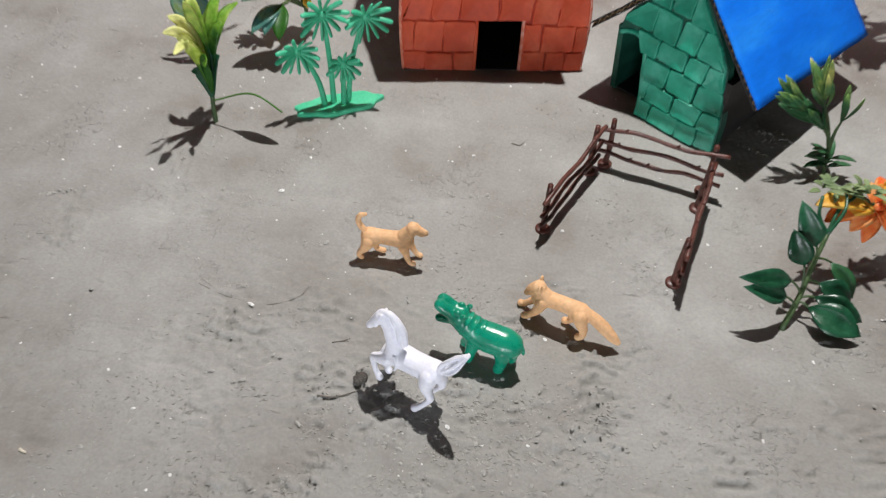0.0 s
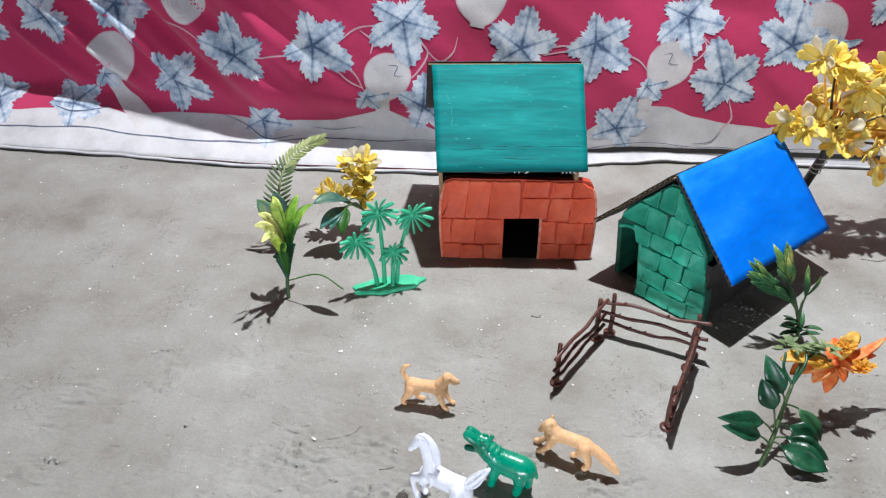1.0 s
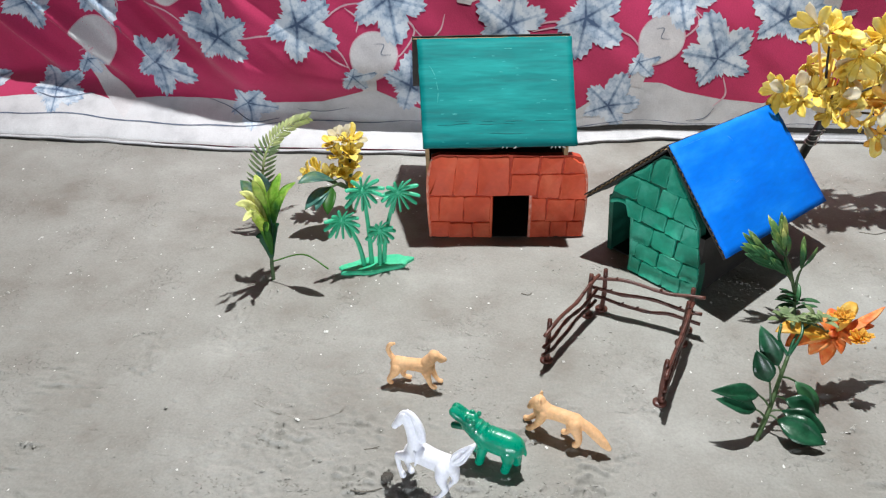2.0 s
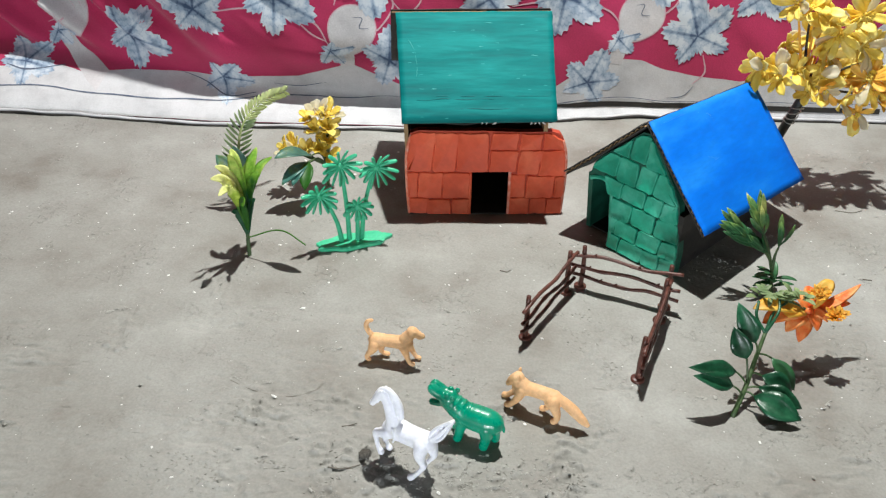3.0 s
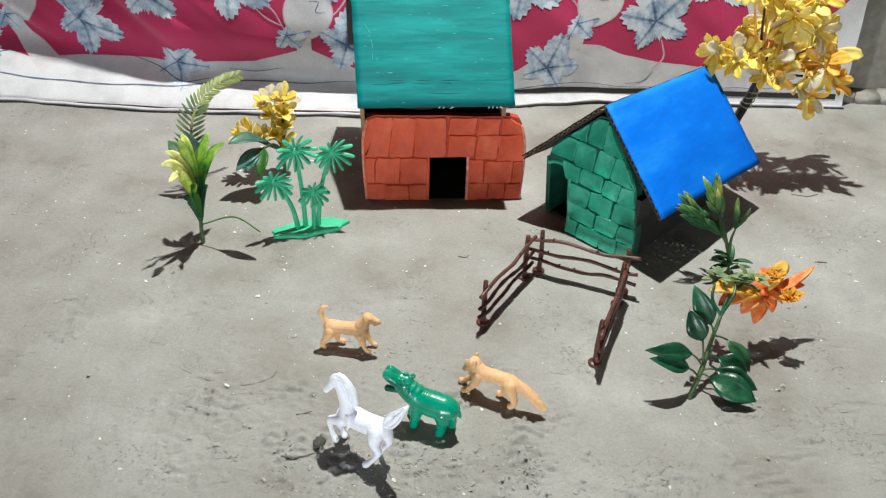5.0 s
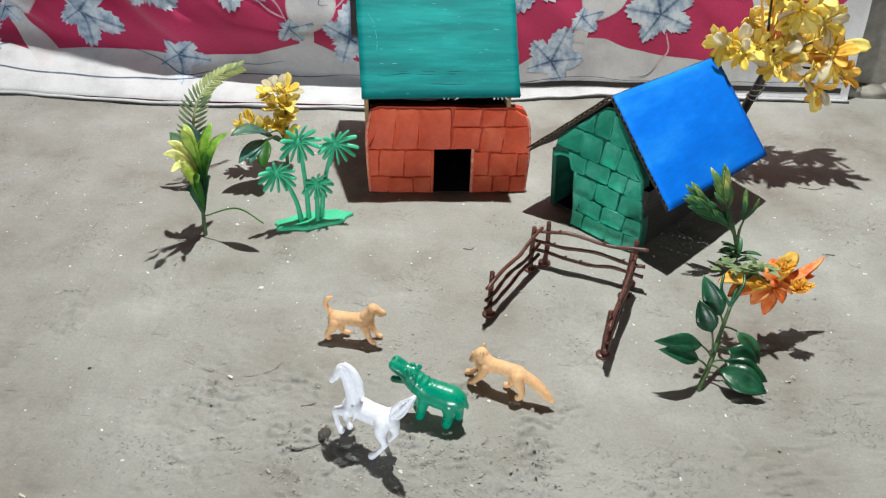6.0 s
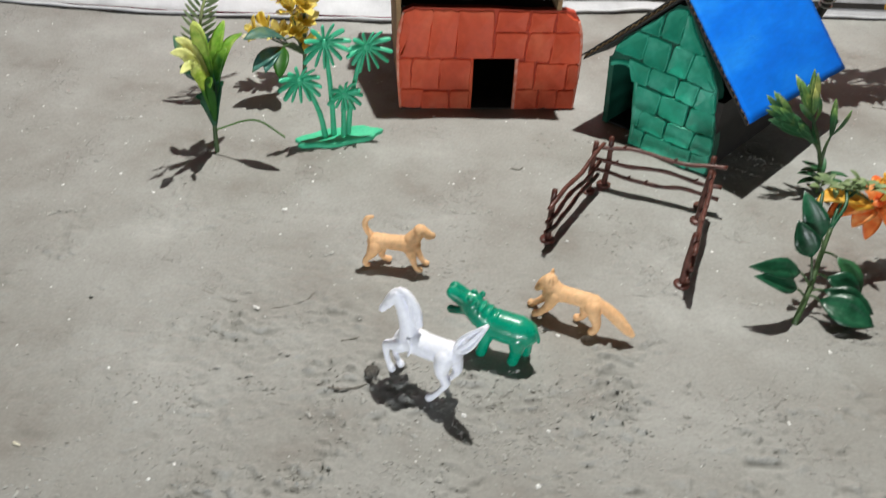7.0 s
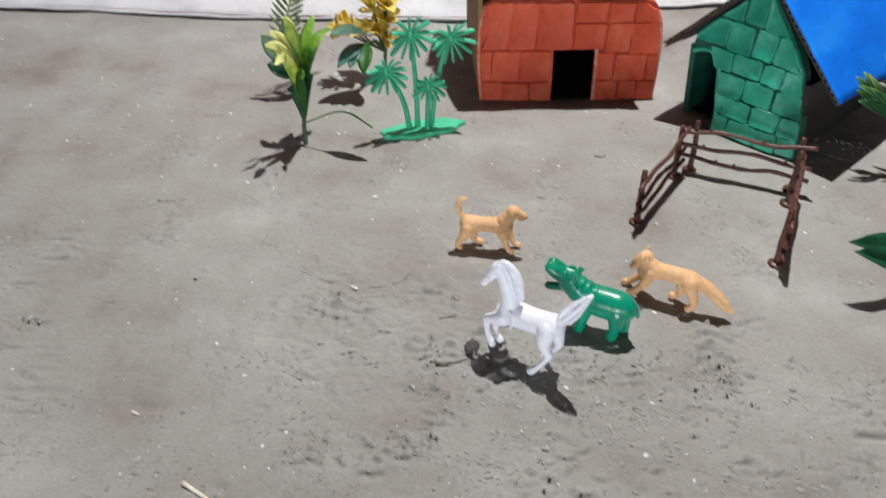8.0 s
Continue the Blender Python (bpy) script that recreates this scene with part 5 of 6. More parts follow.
def spray_plant():
    plant = thing("artificial_plant", "artificial yellow-green leaf spray beside the blue roof", "artificial plant", pose(0.2865, 0.490, 0))
    rnd = random.Random(31)
    arms = ([(0.001, 0, -0.002), (-0.005, 0.000, 0.025), (-0.012, 0.001, 0.038), (-0.024, 0.004, 0.047), (-0.033, 0.006, 0.053)], [(-0.005, 0.000, 0.025), (-0.011, 0.003, 0.042), (-0.017, 0.007, 0.055), (-0.021, 0.010, 0.064)], [(-0.004, 0.000, 0.022), (-0.004, 0.002, 0.036), (-0.002, 0.004, 0.044)])
    for pts in arms:
        stem(plant, pts, 0.0016, 0.0007)
        path = smooth_path(pts, 5)
        for i in range(9, len(path)):
            for _ in range(2):
                d = (path[min(i + 1, len(path) - 1)] - path[i - 1]).normalized()
                a = rnd.uniform(0, 6.28)
                o = d.orthogonal().normalized()
                dirn = (d * 1.5 + (o * math.cos(a) + d.cross(o) * math.sin(a)) * 0.55).normalized()
                leaf(plant, path[i], path[i] + dirn * rnd.uniform(0.018, 0.030), 0.0046, SPRAY, 0.12 * rnd.uniform(-0.5, 1.2), 0.35, (rnd.uniform(-0.6, 0.6), -0.8, 0.5), widest=0.55, point=0.6)
    for k in range(14):
        a = rnd.uniform(0, 6.28)
        c = Vector((0, 0, 0.006 + 0.012 * rnd.random()))
        leaf(plant, c, c + Vector((math.cos(a) * 0.018, math.sin(a) * 0.014, rnd.uniform(-0.004, 0.012))), 0.005, SPRAY, 0.1, 0.3, (0, 0, 1))


def yellow_tree():
    plant = thing("artificial_tree", "artificial yellow flowering branch on a black wired stem", "artificial tree", pose(0.333, 0.690, 0))
    stem(plant, [(-0.006, 0.006, -0.003), (-0.003, -0.006, 0.040), (0.001, -0.018, 0.075), (0.006, -0.022, 0.100)], 0.0048, 0.0044, STEM_DARK)
    bm = bmesh.new()
    for k in range(4):
        z = 0.074 + 0.0045 * k
        c = Vector((0.001 + 0.0013 * k, -0.018 - 0.0008 * k, z))
        tube(bm, [c + Vector((0.0054 * math.cos(a), 0.0054 * math.sin(a), 0.0018 * math.sin(a + k))) for a in [i * math.pi / 6 for i in range(13)]], 0.0006, 5)
    part("wire", bm, WIRE, plant, "silver wire wound round the stem")
    blooms = [(-0.038, -0.022, 0.130, 0.026, 9), (-0.022, -0.030, 0.122, 0.022, 7), (0.006, -0.030, 0.118, 0.028, 9), (0.008, -0.026, 0.108, 0.020, 7), (0.024, -0.020, 0.160, 0.028, 9), (0.002, -0.016, 0.178, 0.024, 8), (-0.018, -0.016, 0.186, 0.024, 8),
              (-0.030, -0.026, 0.126, 0.020, 8), (-0.010, -0.028, 0.126, 0.020, 8), (0.020, -0.030, 0.112, 0.020, 8), (0.010, -0.014, 0.166, 0.022, 8), (0.034, -0.016, 0.170, 0.022, 8), (-0.006, -0.018, 0.182, 0.018, 8), (0.066, -0.026, 0.112, 0.020, 8),
              (0.044, -0.014, 0.178, 0.028, 9), (0.060, -0.028, 0.122, 0.028, 9), (0.070, -0.024, 0.102, 0.024, 8), (0.036, -0.034, 0.102, 0.022, 7), (0.058, -0.03, 0.090, 0.020, 6), (0.048, -0.016, 0.150, 0.024, 8), (0.018, -0.018, 0.142, 0.024, 8)]
    blooms += [(0.030, 0.016, 0.150, 0.026, 8), (0.056, 0.012, 0.140, 0.026, 8), (0.010, 0.010, 0.150, 0.024, 8), (0.070, 0.004, 0.128, 0.024, 8), (-0.012, 0.008, 0.140, 0.022, 7), (0.062, 0.020, 0.112, 0.026, 8), (0.050, 0.010, 0.108, 0.026, 9), (0.004, 0.020, 0.120, 0.024, 8)]
    top = Vector((0.006, -0.022, 0.100))
    for i, (x, y, z, s, n) in enumerate(blooms):
        mid = top.lerp(Vector((x, y, z)), 0.55) + Vector((0, 0.006, 0.004))
        stem(plant, [top, mid, (x, y, z)], 0.0015, 0.0009, STEM_DARK if i % 4 == 0 else AMBER, "twig")
        rnd = random.Random(i + 200)
        flower_cluster(plant, (x, y, z), n, s, YELLOW if i not in (9, 15, 16, 18) else AMBER, 300 + i, (rnd.uniform(-0.8, 0.8), -0.7, rnd.uniform(-0.2, 0.9)), CREAM, YELLOW, 0.36, rnd.uniform(0, 0.25), 0.14)
    for b, t in (((-0.040, -0.03, 0.130), (-0.056, -0.036, 0.138)), ((0.012, -0.034, 0.128), (0.026, -0.040, 0.134)), ((0.05, -0.03, 0.09), (0.056, -0.036, 0.068)), ((0.066, -0.02, 0.13), (0.092, -0.03, 0.132)), ((-0.026, -0.03, 0.13), (-0.030, -0.034, 0.152))):
        leaf(plant, b, t, 0.012, CREAM if t[0] < 0.03 else YELLOW, 0.1, 0.4, (0, -0.8, 0.5), "petal", widest=0.6, point=2)


lime_plant()
fern_plant()
yellow_sprig()
red_flower()
spray_plant()
yellow_tree()


# ---- toy animals (plain moulded figures) ----
def round_stone(steps=18, belts=12):
    """Vertices and faces of a unit ball."""
    verts = [(0, 0, 1)] + [(math.sin(math.pi * j / belts) * math.cos(2 * math.pi * k / steps), math.sin(math.pi * j / belts) * math.sin(2 * math.pi * k / steps), math.cos(math.pi * j / belts)) for j in range(1, belts) for k in range(steps)] + [(0, 0, -1)]
    last = len(verts) - 1
    faces = [(0, 1 + k, 1 + (k + 1) % steps) for k in range(steps)]
    for j in range(belts - 2):
        for k in range(steps):
            a, b = 1 + j * steps + k, 1 + j * steps + (k + 1) % steps
            faces.append((a, a + steps, b + steps, b))
    faces += [(last, last - steps + (k + 1) % steps, last - steps + k) for k in range(steps)]
    return np.array(verts), faces


UNIT_BALL = round_stone()


def toy(name, label, mat, at, heading, limbs, balls, voxel):
    """One moulded mesh: limbs are lists of (forward, aside, up, radius) in millimetres."""
    spots = list(balls)
    for pts in limbs:
        path = smooth_path([p[:3] for p in pts], 6)
        marks = [k / (len(pts) - 1) for k in range(len(pts))]
        for i, p in enumerate(path):
            r = float(np.interp(i / (len(path) - 1), marks, [q[3] for q in pts]))
            spots.append((p.x, p.y, p.z, r, r, r))
    verts, faces = [], []
    for x, y, z, a, b, c in spots:
        k = len(verts)
        verts += (0.001 * (UNIT_BALL[0] * (a, b, c) + (x, y, z))).tolist()
        faces += [[k + q for q in f] for f in UNIT_BALL[1]]
    me = bpy.data.meshes.new(name)
    me.from_pydata(verts, [], faces)
    me.materials.append(mat)
    ob = new(name, me)
    ob.matrix_world = pose(at[0], at[1], 0.0, 0, 0, heading)
    rem = ob.modifiers.new("mould", "REMESH")
    rem.mode, rem.voxel_size, rem.use_smooth_shade = "VOXEL", voxel * 0.75, True
    sm = ob.modifiers.new("soften", "SMOOTH")
    sm.factor, sm.iterations = 0.5, 4
    return tagged(ob, label, "toy animal", "toy animals")


toy("toy_horse", "white plastic toy horse prancing on the soil", WHITE, (0.003, 0.2785), 151,
    [[(15.4, 0, 26.8, 6.0), (9.1, 0, 28.4, 7.1), (2.0, 0, 28.4, 6.8), (-5.7, 0, 29.0, 6.7), (-12.0, 0, 30.4, 6.5)],
     [(12.6, 0, 31, 6.0), (13.8, 0, 38.2, 4.8), (17.0, 0, 47.0, 3.7), (20.3, 0, 53.6, 3.6)],
     [(21.5, 0, 53.6, 4.0), (24.5, 0, 49.5, 3.3), (27.5, 0, 44.5, 2.3), (29.3, 0, 41.4, 2.2)],
     [(22.0, 0, 57.0, 1.3), (16.8, 0, 58.2, 1.9), (11.6, 0, 54.5, 2.0), (8.2, 0, 48.4, 2.0), (7.0, 0, 40.5, 1.7)],
     [(14.5, 0, 55.0, 1.8), (11.0, 0, 49.0, 2.0), (9.8, 0, 42.0, 2.2)],
     [(15.6, 3.6, 25.5, 4.6), (21.0, 4.4, 23.4, 3.0), (24.1, 4.6, 21.6, 2.3), (23.6, 4.6, 14.5, 1.6), (22.2, 4.6, 9.4, 1.6), (20.2, 4.6, 6.0, 2.2)],
     [(16.0, -3.0, 22.5, 4.2), (21.8, -4.0, 15.0, 2.7), (23.4, -4.0, 9.6, 2.0), (21.6, -4.0, 5.0, 1.6), (19.8, -4.0, 2.2, 2.2)],
     [(-10.4, 3.5, 29.0, 5.6), (-9.6, 5.0, 22.0, 4.0), (-11.6, 5.8, 17.8, 2.8), (-13.6, 6.4, 15.0, 2.2), (-11.4, 7.4, 10.0, 1.6), (-8.6, 8.4, 5.6, 1.7), (-5.6, 8.8, 2.2, 2.4)],
     [(-11.4, -3.5, 26.5, 5.2), (-14.0, -4.0, 19.5, 3.2), (-14.2, -4.0, 15.0, 2.3), (-11.4, -4.0, 9.6, 1.6), (-9.2, -4.0, 5.6, 1.6), (-7.4, -4.0, 2.2, 2.3)],
     [(-14.6, 0, 34.2, 2.4), (-19.0, 0, 40.6, 3.4), (-24.4, 0, 48.8, 3.3), (-29.8, 0, 57.6, 1.3)]]
    + [[(-14.8, 1.1 * e, 34.8, 1.2), (-18.6 - g, 2.6 * e, 41.4 - g, 1.1), (-23.6 - g, 2.8 * e, 49.2 - g, 1.0), (-29.0 - 0.5 * g, 1.2 * e, 57.4, 0.7)] for e, g in ((1.2, -2.0), (1.3, 0.4), (1.2, 2.6), (-1, 0.5))]
    + [[(15.0 - 1.6 * k, 1.2, 56.6 - 3.2 * k, 0.9), (11.8 - 1.2 * k, 2.4, 53.0 - 3.0 * k, 0.9), (9.6 - 0.7 * k, 2.2, 47.6 - 2.6 * k, 0.7)] for k in range(4)]
    + [[(10.2, 6.0, 33.5, 0.8), (8.0, 7.2, 28.0, 0.8), (9.4, 6.6, 23.0, 0.8)]],
    [(20.6, 2.6, 56.4, 1.2, 0.9, 1.8), (20.6, -2.6, 56.4, 1.2, 0.9, 1.8), (24.0, 2.9, 51.2, 0.9, 0.6, 0.9), (29.8, 1.4, 41.6, 0.9, 0.8, 0.9), (24.4, 2.6, 47.6, 1.8, 1.2, 2.0)], 0.00058)

toy("toy_dog", "tan plastic toy dog with its tail raised", TAN, (-0.0205, 0.3800), -6,
    [[(-11.8, 0, 17.6, 5.5), (-4.3, 0, 18.0, 4.8), (3.3, 0, 18.0, 5.0), (10.6, 0, 18.0, 5.9)],
     [(10.6, 0, 21.5, 5.0), (13.8, 0, 26.2, 4.2)],
     [(15.4, 0, 28.8, 4.3), (18.0, 0, 28.0, 3.4), (21.4, 0, 26.6, 2.4), (23.2, 0, 26.2, 2.0)],
     [(10.2, -3, 15.5, 3.8), (12.0, -3.8, 9.5, 2.3), (13.4, -4, 5.0, 1.7), (14.8, -4, 2.4, 1.7), (17.0, -4, 1.6, 1.8)],
     [(11.4, 3, 15.0, 3.8), (14.4, 4.0, 9.0, 2.2), (16.6, 4, 4.6, 1.7), (18.4, 4, 2.2, 1.7), (20.2, 4, 1.6, 1.8)],
     [(-11.8, -3, 15.4, 4.7), (-14.4, -3.8, 9.4, 2.8), (-17.0, -4, 6.0, 1.9), (-17.8, -4, 3.0, 1.7), (-16.2, -4, 1.6, 1.9)],
     [(-10.8, 3, 15.0, 4.6), (-8.4, 3.8, 8.8, 2.7), (-9.0, 4, 5.0, 1.9), (-7.2, 4, 2.4, 1.7), (-3.6, 4, 1.6, 1.9)],
     [(-14.6, 0, 21.6, 2.2), (-17.4, 0, 25.6, 1.9), (-18.6, 0, 30.0, 1.9), (-17.2, 0, 34.0, 1.7), (-14.0, 0, 35.6, 1.2)]],
    [(15.2, -4.0, 26.8, 1.8, 1.0, 3.4), (15.2, 4.0, 26.8, 1.8, 1.0, 3.4), (23.4, 0, 27.6, 1.2, 1.4, 1.1), (20.8, 0, 24.0, 2.4, 1.4, 0.9), (17.8, -2.4, 30.4, 1.1, 1.0, 1.0), (17.8, 2.4, 30.4, 1.1, 1.0, 1.0), (9.0, 0, 15, 4.2, 4.4, 4.4)], 0.00055)

toy("toy_hippo", "glossy emerald plastic toy hippo with its mouth open", EMERALD, (0.0425, 0.3050), 160,
    [[(6.6, 0, 21.4, 8.3), (-0.6, 0, 20.8, 8.9), (-8.5, 0, 20.5, 8.9), (-12.2, 0, 20.3, 7.8)],
     [(7.3, 0, 22.2, 8.0), (14.0, 0, 26.0, 7.2), (19.4, 0, 29.9, 6.2)],
     [(18.0, 1.6, 31.5, 5.0), (22.6, 1.8, 32.9, 4.0), (27.0, 2.2, 35.2, 3.8), (29.6, 2.2, 36.8, 3.5)],
     [(18.0, -1.6, 31.5, 5.0), (22.6, -1.8, 32.9, 4.0), (27.0, -2.2, 35.2, 3.8), (29.6, -2.2, 36.8, 3.5)],
     [(19.6, 0, 26.7, 4.4), (23.4, 0, 24.6, 2.6), (27.2, 0, 23.3, 2.4), (30.4, 0, 22.8, 2.4)],
     [(7.5, 4, 16.9, 4.6), (8.3, 5, 10.4, 3.4), (9.0, 5, 4.5, 3.0), (9.6, 5, 2.6, 3.2)],
     [(9.0, -4, 16.0, 4.6), (12.8, -5, 8.9, 3.3), (14.4, -5, 4.1, 2.9), (15.0, -5, 2.5, 3.1)],
     [(-9.8, 4, 18.2, 5.6), (-10.2, 5, 11.0, 3.8), (-9.4, 5, 4.8, 3.1), (-8.9, 5, 2.7, 3.3)],
     [(-11.4, -4, 16.0, 5.4), (-13.0, -5, 9.3, 3.7), (-13.6, -5, 4.5, 3.1), (-13.4, -5, 2.6, 3.3)],
     [(-18.5, 0, 23.1, 1.3), (-20.4, 0, 19.1, 1.0), (-20.6, 0, 16.5, 0.9)]]
    + [[(f + 2.4, 0.68 * r, z - 0.76 * r, 0.9), (f + 0.6, 0.89 * r, z, 1.0), (f - 1.4, 0.60 * r, z + 0.66 * r, 1.0), (f - 2.2, 0, z + 0.89 * r, 1.0), (f - 1.4, -0.60 * r, z + 0.66 * r, 1.0), (f + 0.6, -0.89 * r, z, 1.0)] for f, z, r in ((5.6, 22.1, 8.0), (9.6, 24.2, 7.4), (13.4, 26.5, 6.9))],
    [(14.4, 4.4, 35.6, 1.7, 1.4, 2.0), (14.4, -4.4, 35.6, 1.7, 1.4, 2.0), (18.8, 3.2, 36.5, 2.0, 1.7, 1.6), (18.8, -3.2, 36.5, 2.0, 1.7, 1.6), (30.0, 2.6, 39.5, 1.4, 1.3, 1.2), (30.0, -2.6, 39.5, 1.4, 1.3, 1.2)], 0.0006)

toy("toy_fox", "tan plastic toy fox with a thick lowered tail", TAN, (0.0825, 0.3345), 156,
    [[(7.9, 0, 19.2, 5.4), (0.8, 0, 20.0, 4.8), (-7.5, 0, 20.2, 4.9), (-14.3, 0, 19.6, 5.5)],
     [(7.6, 0, 20.5, 5.2), (11.6, 0, 23.4, 4.8)],
     [(12.6, 0, 26.0, 4.6), (16.0, 0, 23.0, 3.6), (18.4, 0, 19.6, 2.3), (19.4, 0, 18.0, 1.8)],
     [(8.4, 3, 18.2, 4.3), (10.3, 4, 11.1, 2.8), (13.0, 4, 6.6, 2.2), (15.2, 4, 3.4, 2.1), (17.4, 4, 2.2, 2.3)],
     [(9.4, -3, 17.0, 4.2), (14.0, -4, 10.6, 2.6), (18.0, -4, 6.0, 2.1), (20.6, -4, 3.2, 2.0), (22.8, -4, 2.2, 2.3)],
     [(-15.0, 3, 18.6, 5.0), (-17.4, 4, 13.4, 3.4), (-19.2, 4, 8.4, 2.5), (-18.8, 4, 4.2, 2.3), (-17.2, 4, 2.3, 2.5)],
     [(-11.6, -3, 17.0, 4.8), (-9.4, -4, 10.6, 2.9), (-9.8, -4, 6.4, 2.2), (-8.0, -4, 3.4, 2.0), (-5.8, -4, 2.2, 2.3)],
     [(-17.0, 0, 21.0, 3.2), (-23.0, 0, 18.2, 3.7), (-29.5, 0, 14.0, 3.9), (-35.5, 0, 9.0, 3.2), (-39.6, 0, 6.0, 1.8)]],
    [(11.0, 3.9, 29.2, 1.2, 2.0, 2.9), (13.0, -3.9, 29.2, 1.2, 2.0, 2.9), (15.0, 2.8, 24.6, 1.8, 1.6, 1.8), (12.0, 0, 18.0, 4.2, 4.8, 5.4), (16.8, 2.2, 21.6, 1.8, 1.6, 2.0), (16.8, -2.2, 21.6, 1.8, 1.6, 2.0), (19.6, 0, 18.8, 1.0, 1.1, 0.9)], 0.00058)


# ---- litter on the floor ----
def scatter(name, label, category, mat, count, spread, sizes, seed):
    """Many small grains, made at once from one small block."""
    rnd = random.Random(seed)
    verts, faces = [], []
    base = [(1, 0, 0), (0.3, 0.9, 0), (-0.8, 0.5, 0), (-0.7, -0.7, 0), (0.4, -0.9, 0), (0, 0, 0.8), (0, 0, -0.5)]
    for _ in range(count):
        x, y = spread(rnd)
        r = rnd.uniform(*sizes) * (0.5 + rnd.random() ** 3 * 1.4)
        a = rnd.uniform(0, 6.28)
        lng = rnd.uniform(0.7, 1.9)
        z = hump(x, y) + r * 0.25
        k = len(verts)
        for bx, by, bz in base:
            px, py = bx * r * lng * rnd.uniform(0.7, 1.2), by * r * rnd.uniform(0.7, 1.2)
            verts.append((x + px * math.cos(a) - py * math.sin(a), y + px * math.sin(a) + py * math.cos(a), z + bz * r * 0.6))
        for i in range(5):
            faces.append((k + i, k + (i + 1) % 5, k + 5))
            faces.append((k + (i + 1) % 5, k + i, k + 6))
    me = bpy.data.meshes.new(name)
    me.from_pydata(verts, [], faces)
    me.materials.append(mat)
    return tagged(new(name, me), label, category, kind="stuff")


def all_over(rnd):
    return rnd.uniform(-0.62, 0.62), rnd.uniform(0.11, 0.78)


def churned(rnd):
    while True:
        x, y = rnd.gauss(0.035, 0.045), rnd.gauss(0.255, 0.022)
        if y > 0.15:
            return x, y


def patches(rnd):
    c = rnd.choice(((-0.13, 0.415), (-0.128, 0.26), (0.21, 0.20), (-0.30, 0.47), (-0.19, 0.20), (0.0, 0.19), (-0.09, 0.30), (0.03, 0.35), (0.06, 0.43), (-0.35, 0.60), (0.44, 0.60), (0.12, 0.17)))
    return rnd.gauss(c[0], 0.018), max(rnd.gauss(c[1], 0.010), 0.11)


def scraped(rnd):
    """Crumbs pushed up along short scrapes."""
    k = rnd.randrange(52)
    line = random.Random(500 + k)
    x, y, a = line.uniform(-0.42, 0.42), line.uniform(0.13, 0.60), line.choice((0.1, -0.2, 0.9, 0.15, -0.5)) + line.uniform(-0.2, 0.2)
    t = rnd.uniform(-1, 1) * line.uniform(0.006, 0.024)
    return x + t * math.cos(a) + rnd.gauss(0, 0.0011), y + t * math.sin(a) + rnd.gauss(0, 0.0011)


scatter("soil_crumbs", "strings of soil crumbs pushed up along scrapes", "soil", CRUMB, 1500, scraped, (0.0004, 0.0011), 6)
scatter("white_grit", "tiny white grains of grit on the soil", "grit", GRIT, 1250, all_over, (0.0003, 0.0010), 1)
scatter("soil_crumbs", "small crumbs of dry soil scattered over the floor", "soil", CRUMB, 2200, all_over, (0.0003, 0.0008), 2)
scatter("soil_crumbs", "crumbled soil churned up by the toy animals", "soil", CRUMB, 800, churned, (0.0004, 0.0009), 3)
scatter("soil_crumbs", "patches of crumbled soil in scuffed places", "soil", CRUMB, 650, patches, (0.0003, 0.0010), 4)


def flakes(name, label, patches, count, seed):
    """Short curved slivers of soil crust, lifted on one side, that lie together in scuffed patches."""
    rnd = random.Random(seed)
    centres = []
    for x0, x1, y0, y1, n in patches:
        centres += [(rnd.uniform(x0, x1), rnd.uniform(y0, y1), rnd.uniform(0.004, 0.013), rnd.choice((-0.55, -0.35, 0.5, 0.7, 0.1))) for _ in range(n)]
    verts, faces = [], []
    for _ in range(count):
        cx, cy, wide, way = rnd.choice(centres)
        x, y = rnd.gauss(cx, wide), rnd.gauss(cy, 0.7 * wide)
        a = way + rnd.gauss(0, 0.30) + (math.pi if rnd.random() < 0.5 else 0)
        length, w, h, bow = rnd.uniform(0.0010, 0.0034), rnd.uniform(0.0004, 0.0009), rnd.uniform(0.0003, 0.0007), rnd.uniform(-0.1, 0.25)
        u, v = (math.cos(a), math.sin(a)), (-math.sin(a), math.cos(a))
        k = len(verts)
        for t in (-1.0, -0.5, 0.0, 0.5, 1.0):
            full = 1 - 0.85 * t * t
            for across, up in ((-1.0, -0.0002), (0.55, h), (1.0, -0.0003)):
                px, py = 0.5 * length * t, across * w * full + bow * length * (0.5 - t * t)
                fx, fy = x + px * u[0] + py * v[0], y + px * u[1] + py * v[1]
                verts.append((fx, fy, hump(fx, fy) + (up * full if up > 0 else up)))
        for i in range(4):
            b = k + 3 * i
            faces += [(b, b + 1, b + 4, b + 3), (b + 1, b + 2, b + 5, b + 4)]
    me = bpy.data.meshes.new(name)
    me.from_pydata(verts, [], faces)
    me.materials.append(CRUST)
    tagged(new(name, me), label, "soil", kind="stuff")


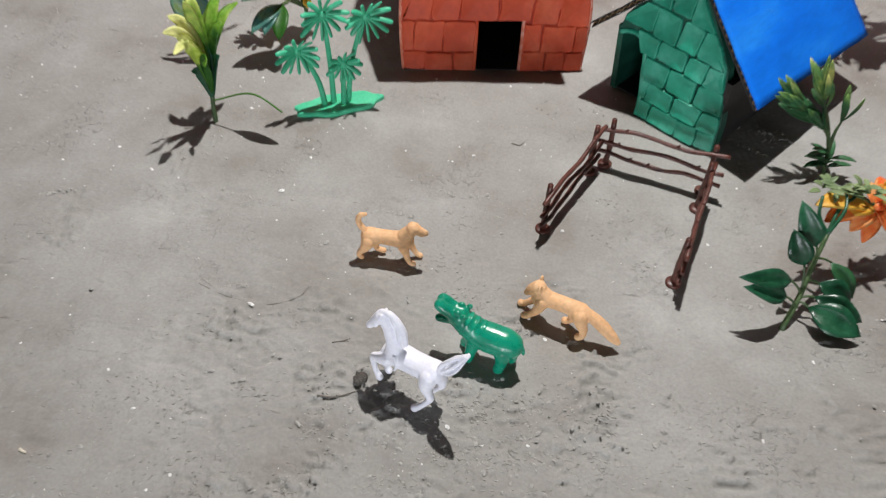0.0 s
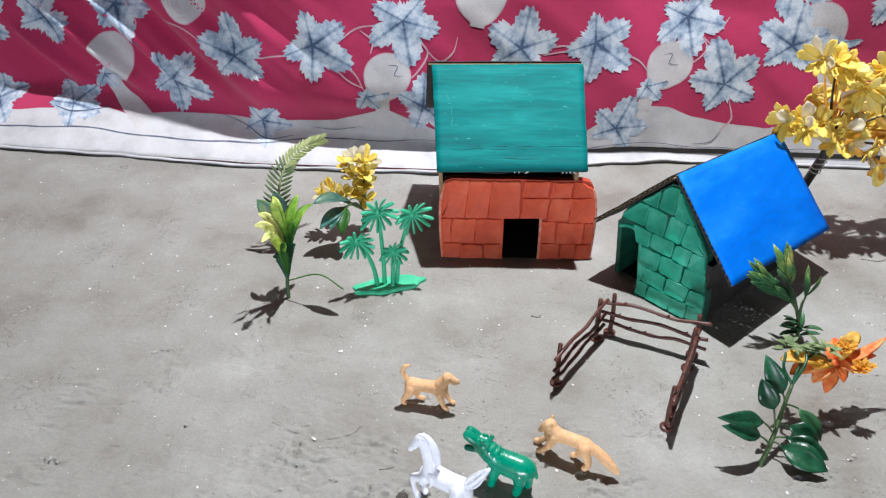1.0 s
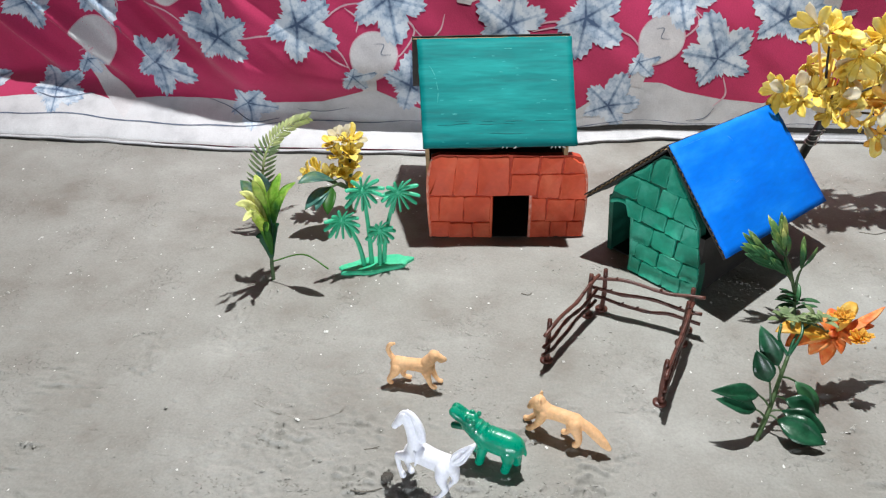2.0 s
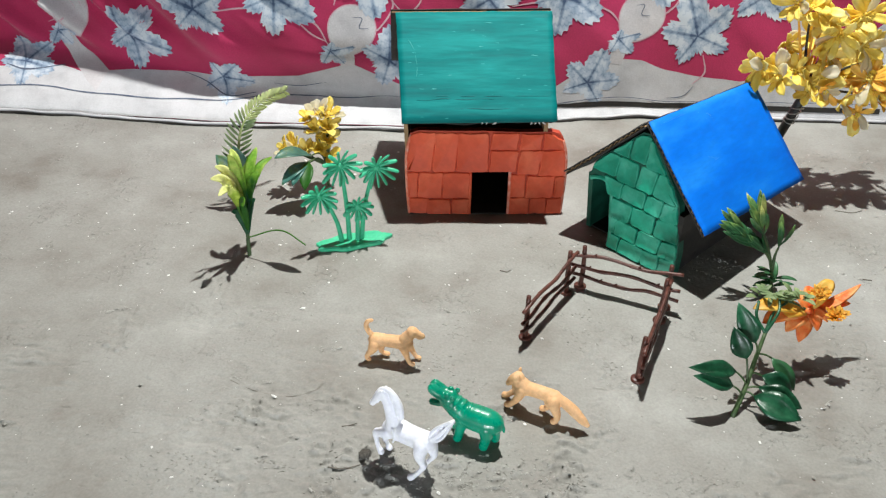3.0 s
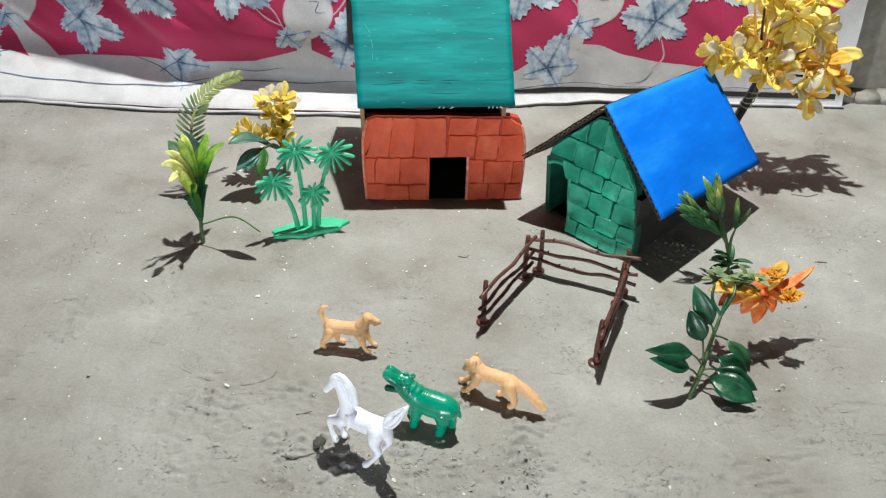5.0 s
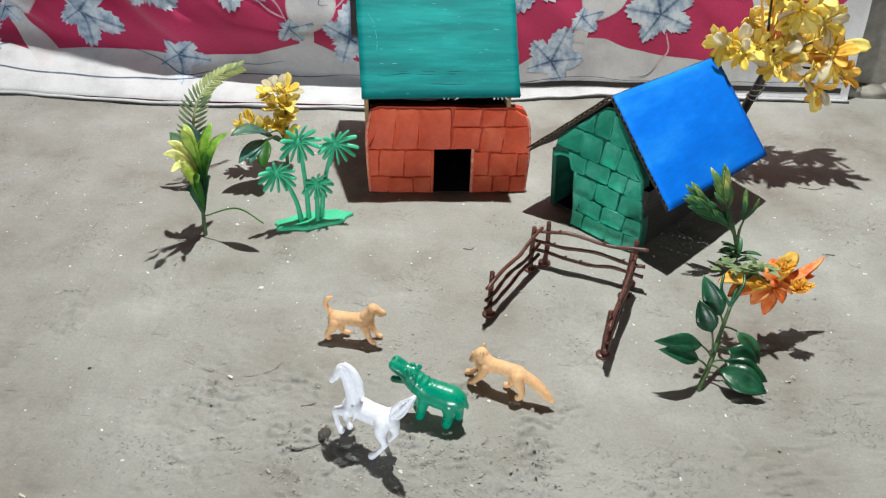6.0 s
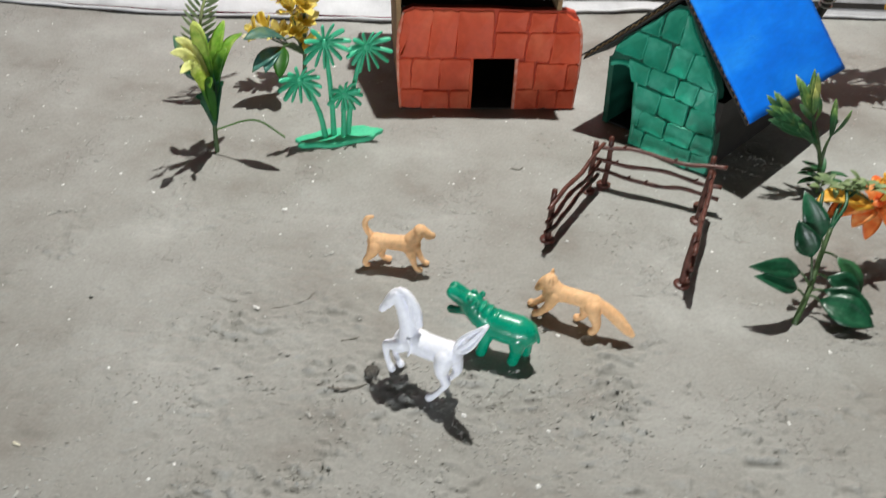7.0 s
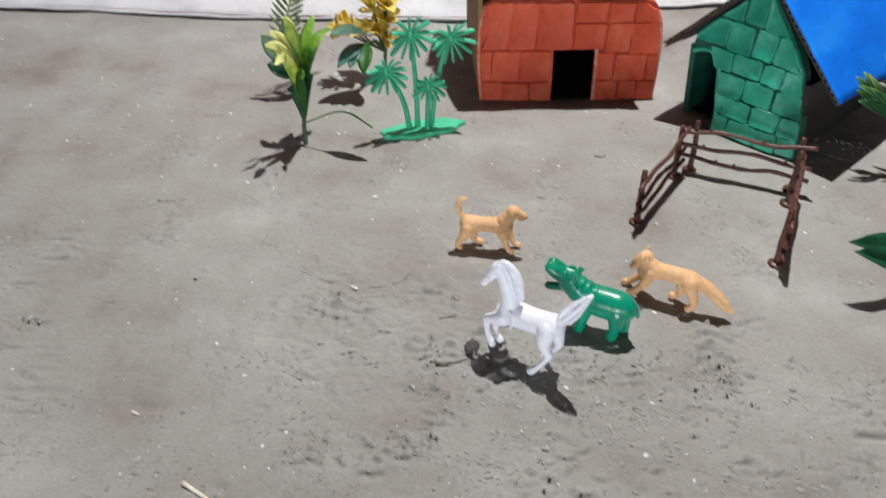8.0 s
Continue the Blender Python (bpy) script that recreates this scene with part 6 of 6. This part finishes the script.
flakes("soil_flakes", "small lifted slivers of dry soil crust in scuffed patches", [(-0.10, 0.20, 0.14, 0.30, 75), (-0.24, -0.05, 0.13, 0.28, 34), (-0.03, 0.12, 0.24, 0.30, 14), (-0.40, 0.40, 0.30, 0.60, 26), (-0.02, 0.05, 0.36, 0.40, 5)], 3000, 12)


def twig(pts, r, mat, name, label):
    bm = bmesh.new()
    path = smooth_path([(x, y, hump(x, y) + r * 0.8) for x, y in pts], 6)
    tube(bm, path, taper(len(path), r, r * 0.6), 6)
    tagged(part(name, bm, mat), label, "litter")


twig([(-0.133, 0.348), (-0.113, 0.340), (-0.089, 0.336), (-0.072, 0.343), (-0.067, 0.351)], 0.00026, CRUMB_DARK, "hair_thin_root", "thin faded root lying in a curve on the soil")
twig([(-0.050, 0.272), (-0.040, 0.273), (-0.029, 0.278)], 0.0005, ROOT, "small_root", "small dark root beside a lump of soil")
twig([(-0.047, 0.3105), (-0.042, 0.3120), (-0.037, 0.3140)], 0.0004, ROOT, "small_twig", "small dark twig lying on the soil")
twig([(-0.159, 0.188), (-0.143, 0.179)], 0.0011, STRAW, "straw_stick", "short pale straw stick on the soil")
twig([(-0.197, 0.174), (-0.195, 0.168)], 0.0011, STRAW, "straw_stick", "short pale straw stub on the soil")
twig([(-0.197, 0.230), (-0.193, 0.228)], 0.0009, STRAW, "straw_stick", "tiny pale straw chip on the soil")
twig([(0.060, 0.502), (0.066, 0.500), (0.069, 0.503)], 0.0005, ROOT, "small_twig", "tiny dark twig on the soil")
twig([(0.370, 0.517), (0.380, 0.516)], 0.0006, ROOT, "small_twig", "tiny dark twig on the soil beside the flower")
twig([(0.385, 0.63), (0.40, 0.628), (0.412, 0.633)], 0.0005, ROOT, "small_twig", "thin dark twig on the soil by the blue roof")


def lump():
    bm = bmesh.new()
    made = bmesh.ops.create_icosphere(bm, subdivisions=3, radius=0.0042)["verts"]
    for v in made:
        v.co *= 1 + 0.35 * noise.noise(v.co * 420)
        v.co.z *= 0.7
    ob = part("soil_lump", bm, DAMP)
    ob.location = (-0.0275, 0.285, 0.0016)
    tagged(ob, "dark lump of damp soil by the horse's hooves", "soil")


lump()
